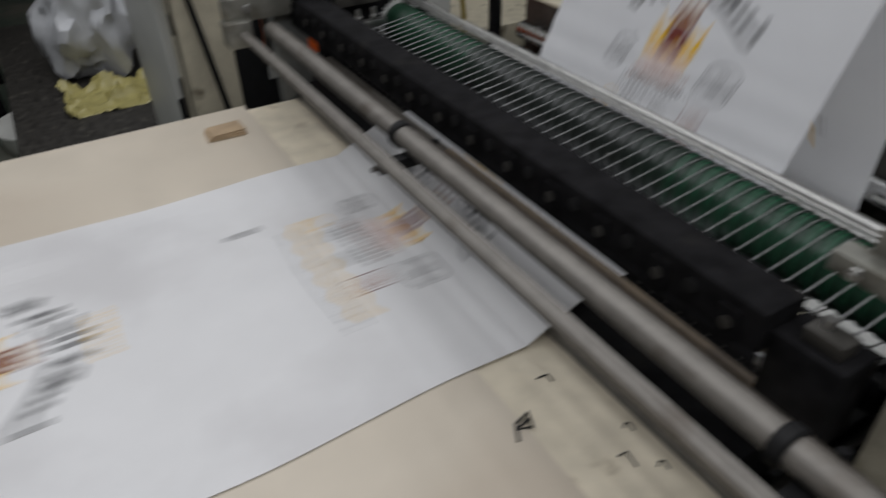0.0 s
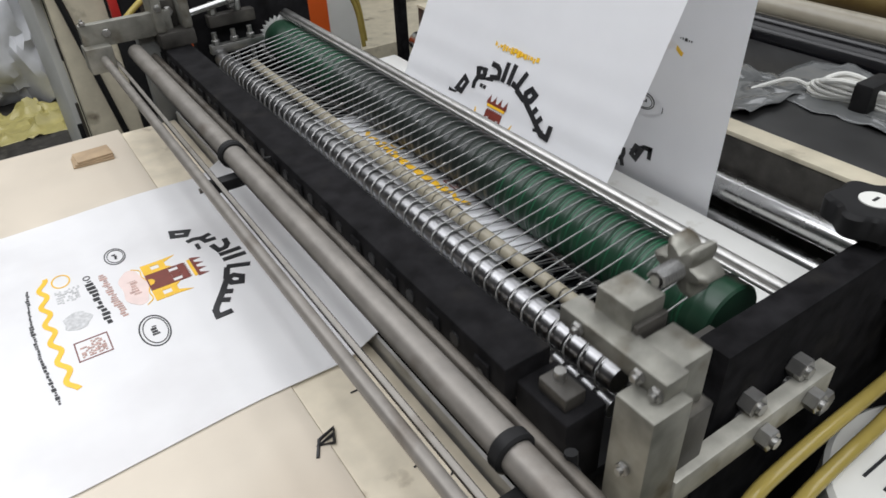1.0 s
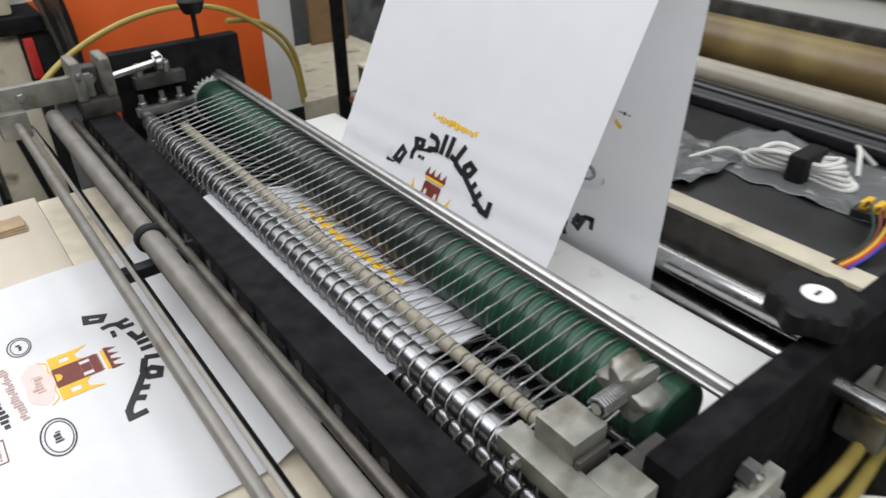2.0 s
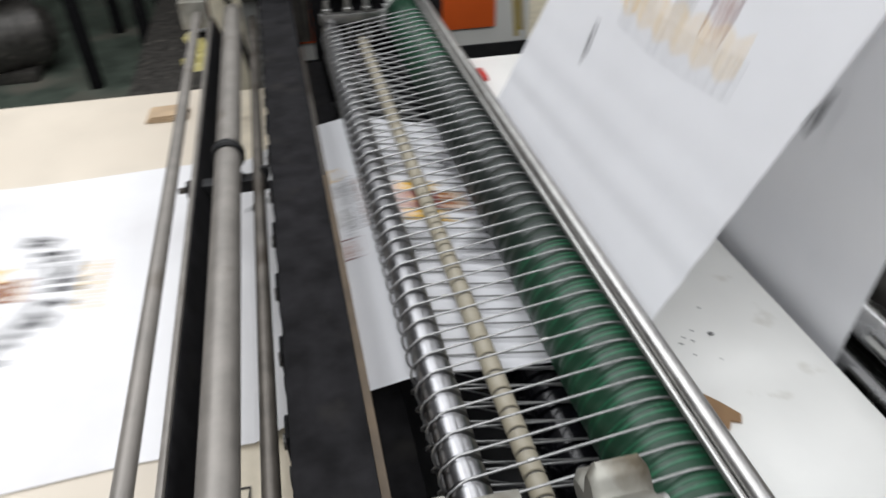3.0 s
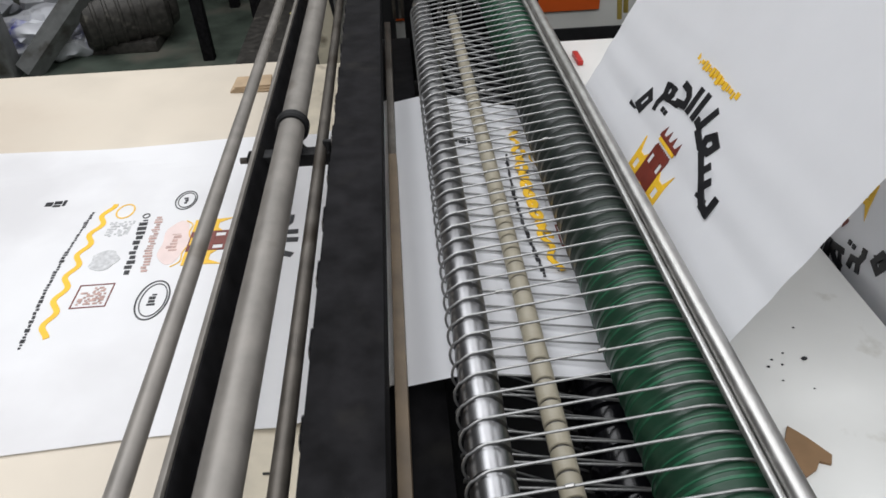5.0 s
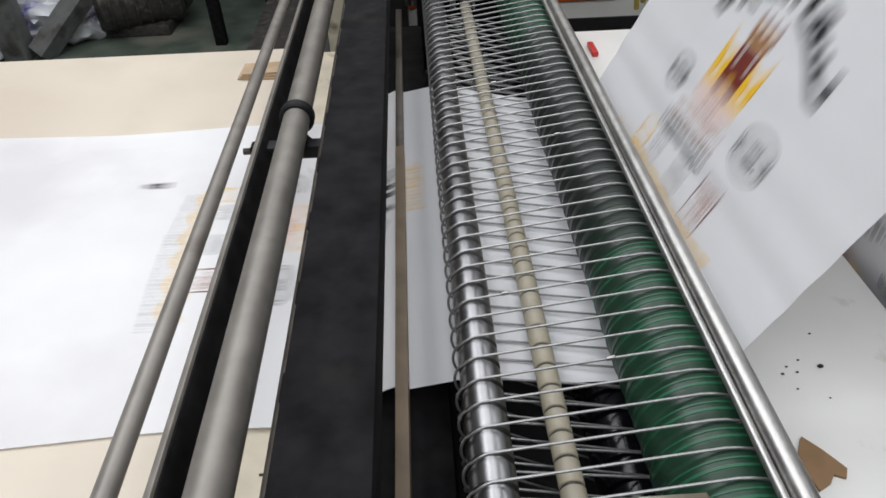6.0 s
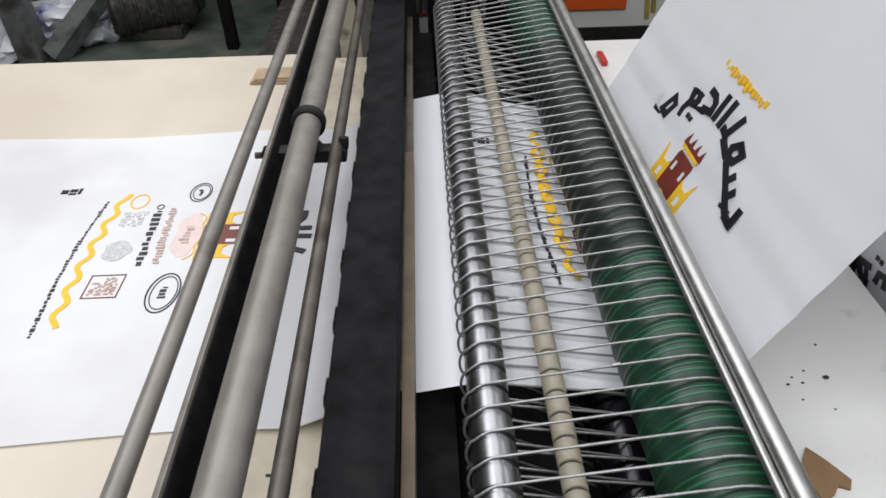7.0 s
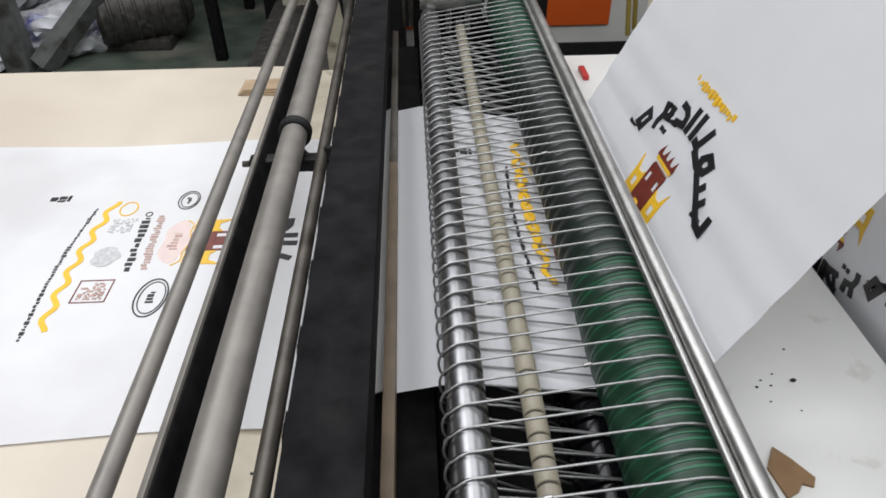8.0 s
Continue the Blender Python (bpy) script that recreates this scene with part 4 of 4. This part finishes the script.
for i in range(6):
    pts = []
    for j in range(40):
        a = 2 * math.pi * j / 40
        pts.append((0.562 + (0.026 + 0.0028 * i) * math.sin(a) * (0.55 + 0.25 * math.cos(2 * a)) - 0.012 * math.cos(a), -0.03 + (0.07 - 0.005 * i) * math.cos(a), 0.855 + 0.0048 * i + 0.003 * math.sin(3 * a + i)))
    part("loop", pipe(pts, 0.0036, n=8, closed=True), M_ENAMEL, coil, "white cable loop")
part("tape", box(0.535, 0.592, -0.052, -0.028, 0.8497, 0.888, 0.004), M_RUBBER, coil, "black tape")
part("tail", pipe([(0.548, 0.03, 0.86), (0.53, 0.05, 0.872), (0.515, 0.065, 0.865), (0.50, 0.085, 0.853)], 0.003, n=8, smooth=2), M_ENAMEL, coil)
part("tail", pipe([(0.60, -0.09, 0.86), (0.625, -0.075, 0.885), (0.645, -0.06, 0.88), (0.66, -0.085, 0.856)], 0.003, n=8, smooth=2), M_ENAMEL, coil)


def crumpled_sheet(name, x0, x1, y0, y1, z, amp, material, label, category, seed=0.0, n=26):
    bm = bmesh.new()
    rows = []
    for i in range(n + 1):
        row = []
        for j in range(n + 1):
            x, y = x0 + (x1 - x0) * i / n, y0 + (y1 - y0) * j / n
            h = noise.noise(Vector((x * 14 + seed, y * 14, 0))) + 0.6 * abs(noise.noise(Vector((x * 33, y * 33 + seed, 1))))
            e = 0.02 * noise.noise(Vector((x * 25, y * 25, seed)))
            row.append(bm.verts.new((x + e, y + 0.6 * e, z + 0.0012 + amp * max(0, h))))
        rows.append(row)
    for r0, r1 in zip(rows, rows[1:]):
        for j in range(n):
            bm.faces.new((r0[j], r0[j + 1], r1[j + 1], r1[j]))
    ob = single(name, bm, material, label, category)
    sol = ob.modifiers.new("thickness", "SOLIDIFY")
    sol.thickness = 0.0008
    return ob


crumpled_sheet("clear_bag", 0.50, 0.665, -0.17, 0.10, 0.8495, 0.010, M_CLEAR, "loose grey clear plastic sheet spread on the tray", "plastic sheet", 5.0)
crumpled_sheet("clear_bag", 0.42, 0.56, 0.03, 0.26, 0.8495, 0.014, M_CLEAR, "crumpled clear plastic bag with print on the tray", "plastic bag")
term = thing("terminal_strip", "yellow terminal strip with loose coloured wires", "terminal", (0.52, -0.16, 0.85))
part("strip", box(0.508, 0.538, -0.2, -0.125, 0.8497, 0.862, 0.002), M_INK, term, "black terminal strip")
for i in range(5):
    part("terminal", box(0.512, 0.534, -0.195 + i * 0.014, -0.187 + i * 0.014, 0.8621, 0.872, 0.0015), M_YELLOW, term, "yellow terminal")
for i, m in enumerate((M_BLUE, M_REDP, M_YELLOW, M_MAROON, M_GREEN)):
    y = -0.19 + i * 0.013
    part("wire", pipe([(0.512, y, 0.868), (0.485, y - 0.01, 0.878 + 0.003 * i), (0.455, -0.19 + 0.004 * i, 0.872), (0.425, -0.185 + 0.003 * i, 0.858), (0.392, -0.180 + 0.004 * i, 0.8545)], 0.0016, n=6, smooth=2), m, term, "thin loose wire")

# ---- near clutter beside the side plate ----
cover = thing("white_cover", "white rounded machine cover with black lines", "machine cover", (0.13, -0.36, 0.7))
part("shell", cyl((0.155, -0.385, 0.0), (0.155, -0.385, 0.765), 0.105, n=48, bevel=0.004), M_ENAMEL, cover)
for i in range(3):
    part("line", box(0.112, 0.214, -0.322 - 0.016 * i, -0.3195 - 0.016 * i, 0.7651, 0.766, 0), M_INK, cover, "black line")
part("dark_pad", box(0.115, 0.225, -0.42, -0.37, 0.7651, 0.769, 0.001), M_RUBBER, cover, "black pad")
fitting = thing("pipe_fitting", "brass and steel fitting at the end of the cross shaft", "fitting", (0.26, -0.28, 0.85))
part("body", box(0.225, 0.275, -0.30, -0.262, 0.80, 0.85, 0.004), M_CAST, fitting)
part("nut", cyl((0.25, -0.30, 0.828), (0.25, -0.318, 0.828), 0.014, n=6, bevel=0.001), M_STEEL, fitting)
part("nut", cyl((0.12, -0.2585, 0.80), (0.12, -0.275, 0.80), 0.012, n=6, bevel=0.001), M_STEEL, fitting)
part("elbow", pipe([(0.25, -0.28, 0.85), (0.25, -0.28, 0.872), (0.245, -0.295, 0.88), (0.235, -0.315, 0.88)], 0.007, n=10, smooth=2), M_CAST, fitting)

# ---- behind the machine ----
cabinet = thing("control_cabinet", "white control cabinet with an orange front panel", "cabinet", (0.1, 1.3, 0))
part("body", box(-0.25, 0.425, 1.105, 1.6, 0.0, 1.5, 0.006), M_ENAMEL, cabinet)
part("panel", box(-0.10, 0.345, 1.099, 1.1045, 0.687, 0.972, 0.002), M_ORANGE, cabinet, "orange enamel panel")
part("plinth", box(-0.25, 0.425, 1.098, 1.1045, 0.0, 0.650, 0.003), M_RUBBER, cabinet, "black lower front")
bench = thing("side_unit", "grey electrical box on a dark stand", "cabinet", (-0.18, 1.0, 0))
part("box", box(-0.235, -0.14, 0.99, 1.09, 0.30, 0.9445, 0.004), M_CREAM, bench, "grey-cream steel box")
part("hood", box(-0.27, -0.095, 0.975, 1.095, 0.945, 0.972, 0.004), M_BLACKPAINT, bench, "black hood")
part("top_box", box(-0.255, -0.135, 1.0, 1.09, 0.9725, 1.06, 0.006), M_CREAM, bench, "grimy cream box on the hood")
part("door_seam", box(-0.2365, -0.2352, 1.02, 1.026, 0.5, 0.94, 0), M_RUBBER, bench)
part("switch", box(-0.137, -0.121, 0.972, 0.9845, 0.868, 0.937, 0.003), M_REDP, bench, "red switch housing")
part("stand", box(-0.1395, -0.08, 0.985, 1.09, 0.30, 0.9445, 0.003), M_RUBBER, bench)
part("conduit", pipe([(-0.17, 0.985, 0.62), (-0.19, 0.975, 0.75), (-0.205, 0.98, 0.86), (-0.215, 0.985, 0.93)], 0.006, n=8, smooth=2), M_RUBBER, bench)
part("latch", box(-0.238, -0.2352, 1.035, 1.05, 0.80, 0.84, 0.001), M_RODBROWN, bench, "rusty latch")
part("hinge", cyl((-0.237, 1.083, 0.62), (-0.237, 1.083, 0.70), 0.004, n=10), M_RODBROWN, bench)
part("base", box(-0.235, -0.08, 0.99, 1.09, 0.0, 0.2995, 0.003), M_GRIME, bench)
bundle = thing("cable_bundle", "bundle of dusty brown cables hanging down the cabinet side", "cable", (-0.09, 0.97, 0.9))
for i in range(5):
    o = 0.0095 * i
    part("cable", pipe([(-0.125 + o, 0.99 - 0.003 * i, 1.075), (-0.105 + o, 0.968 - 0.002 * i, 1.02), (-0.088 + o * 0.8, 0.962, 0.94), (-0.082 + o * 0.6, 0.962, 0.86), (-0.080 + o * 0.5, 0.966, 0.74)], 0.0042, n=8, smooth=2), (M_RODBROWN, M_RUBBER, M_GRIME)[i % 3], bundle)
low = thing("low_platform", "dark scuffed steel platform on the floor", "platform", (-0.5, 2.2, 0))
part("deck", box(-0.62, 0.1, 1.75, 3.2, 0.27, 0.3, 0.004), M_GRIME, low)
for x in (-0.58, 0.06):
    for y in (1.8, 3.1):
        part("leg", box(x - 0.02, x + 0.02, y - 0.02, y + 0.02, 0, 0.2695, 0.002), M_GREYMETAL, low)
crumple("carrier_bag", -0.30, 2.45, 0.30, 0.16, 0.2, 0.24, M_BAG, "stuffed white plastic carrier bag on the platform", "plastic bag", 2.0, 0.7)
crumpled_sheet("yellow_bag", -0.46, -0.14, 2.0, 2.26, 0.3, 0.05, M_YELLOWBAG, "crumpled pale yellow plastic bag on the platform", "plastic bag", 3.0)
stand = thing("tube_stand", "black square tube stand on the floor", "stand", (-0.8, 2.75, 0))
for x, y in ((-0.924, 2.70), (-0.70, 2.83), (-0.924, 3.4), (-0.70, 3.4)):
    part("leg", box(x - 0.024, x + 0.024, y - 0.024, y + 0.024, 0, 1.2, 0.003), M_BLACKPAINT, stand)
part("shelf", box(-0.96, -0.66, 2.66, 3.44, 1.2005, 1.23, 0.003), M_BLACKPAINT, stand)
frame_unit = thing("floor_frame", "grey steel frame with a diagonal brace", "frame", (-2.0, 2.9, 0))
part("column", box(-1.82, -1.72, 2.58, 2.68, 0, 1.4, 0.005), M_GREYMETAL, frame_unit)
part("brace", pipe([(-1.68, 2.62, 0.02), (-1.15, 2.95, 0.56)], 0.055, n=4), M_GREYMETAL, frame_unit)
part("rail", box(-2.4, -0.95, 3.02, 3.10, 0.56, 0.64, 0.005), M_GREYMETAL, frame_unit)
dark = thing("floor_motor", "dark oily motor housing on the floor", "motor", (-1.35, 3.0, 0))
part("housing", cyl((-1.50, 2.86, 0.16), (-1.16, 3.02, 0.16), 0.15, n=32, bevel=0.02), M_GRIME, dark)
part("end_cap", cyl((-1.16, 3.02, 0.16), (-1.12, 3.04, 0.16), 0.11, 0.09, n=28, bevel=0.006), M_GRIME, dark, "dark ribbed end cap")
part("foot", box(-1.48, -1.18, 2.82, 3.06, 0, 0.05, 0.01), M_GRIME, dark)
for i in range(5):
    f = 0.16 + 0.14 * i
    c = Vector((-1.50, 2.86, 0.16)).lerp(Vector((-1.16, 3.02, 0.16)), f)
    d = Vector((0.34, 0.16, 0)).normalized() * 0.008
    part("rib", cyl(c - d, c + d, 0.157, n=32, bevel=0.003), M_GRIME, dark, "dark cooling rib")
for i, (x, y, sx) in enumerate(((-1.66, 2.92, 0.20), (-2.02, 2.72, 0.24), (-1.72, 3.50, 0.30), (-2.3, 3.2, 0.30))):
    crumple("carrier_bag", x, y, 0.0, sx, sx * 0.9, sx * 0.6, M_PRINTBAG, "stuffed white plastic bag with blue print on the floor", "plastic bag", 7.0 + i, 0.6)
pot = thing("white_tub", "shallow white plastic tub on the floor", "tub", (-0.55, 2.62, 0))
part("tub", cyl((-0.56, 2.6, 0), (-0.56, 2.6, 0.09), 0.15, 0.17, n=36, bevel=0.008), M_ENAMEL, pot)
part("rim", pipe([(-0.56 + 0.168 * math.cos(a), 2.6 + 0.168 * math.sin(a), 0.088) for a in np.linspace(0, 2 * math.pi, 36, endpoint=False)], 0.006, n=6, closed=True), M_ENAMEL, pot)
clutter = thing("workshop_rack", "grey workshop rack with loose panels and boards", "rack", (0.8, 1.9, 0))
part("rack_body", box(0.48, 1.3, 1.9, 2.3, 0.0, 0.72, 0.005), M_GREYMETAL, clutter)
part("upright", box(0.50, 0.56, 1.84, 1.895, 0, 1.3, 0.004), M_GRIME, clutter)
part("upright", box(0.98, 1.04, 1.84, 1.895, 0, 1.3, 0.004), M_GREYMETAL, clutter)
part("shelf", box(0.48, 1.3, 1.9, 2.3, 0.95, 0.97, 0.004), M_GREYMETAL, clutter)
single("leaning_panel", box(0.585, 0.68, 1.70, 1.715, 0.6005, 1.3, 0.003), M_CLEAR, "pale grey plastic panel leaning on the rack", "panel")
single("cardboard_sheet", box(0.78, 0.92, 1.72, 1.735, 0.6005, 0.86, 0.002), M_CARD, "tan cardboard sheet leaning on the rack", "cardboard")
jug = thing("white_jug", "white plastic jug with a dark opening on the rack", "jug", (0.86, 2.0, 0.97))
part("body", cyl((0.86, 2.02, 0.9705), (0.86, 2.02, 1.16), 0.07, 0.06, n=28, bevel=0.01), M_ENAMEL, jug)
part("mouth", cyl((0.86, 1.948, 1.09), (0.86, 1.962, 1.09), 0.022, n=20), M_RUBBER, jug, "dark round opening")
single("low_crate", box(0.44, 0.95, 1.25, 1.76, 0.0, 0.60, 0.006), M_CREAM, "worn cream crate beside the cabinet", "crate")


def feed_offset(t):
    """How far upstream of its last resting place the film still is."""
    rest = 0.0
    for end in (0.5, 3.34, 6.2):
        rest += np.interp(t - end, (-0.92, -0.82, -0.72, -0.62, -0.5, -0.4, -0.3, -0.2, -0.1, 0.0), (0.854, 0.834, 0.768, 0.674, 0.533, 0.385, 0.215, 0.09, 0.016, 0.0))
    return float(rest)


def motions():
    times = [0.0]
    for a, b in ((0.0, 0.5), (2.4, 3.36), (5.26, 6.22)):
        times += [a + i / 30 for i in range(int(round((b - a) * 30)) + 1)]
    times = sorted({round(t, 4) for t in times} | {8.0})
    for ob, u in moving_prints:
        rows = []
        for t in times:
            x, z, a = on_path(u + feed_offset(t))
            d = u + feed_offset(t)
            rows.append((t, pose(x, float(np.interp(d, (-0.32, 0.02, 0.09), (0.0207, 0.0205, -0.004))), z, 0, -math.degrees(a), 0)))
        walk(ob, rows)
    lift = ((0.0, 0.07), (0.4, 0.068), (0.6, 0.06), (0.8, 0.047), (1.0, 0.03), (1.25, 0.006), (1.75, 0.0), (2.05, 0.028), (2.3, 0.045), (2.6, 0.052), (3.3, 0.05),
            (3.5, 0.046), (3.75, 0.028), (4.0, 0.01), (4.2, 0.0), (4.6, 0.002), (4.8, 0.034), (5.0, 0.045), (5.2, 0.065), (5.5, 0.078), (6.3, 0.08),
            (6.5, 0.07), (6.65, 0.062), (6.9, 0.025), (7.05, 0.003), (7.5, 0.002), (7.8, 0.03), (8.0, 0.05))
    walk(head, [(t, pose(-0.1, 0.2, 0.9 + h)) for t, h in lift])


motions()
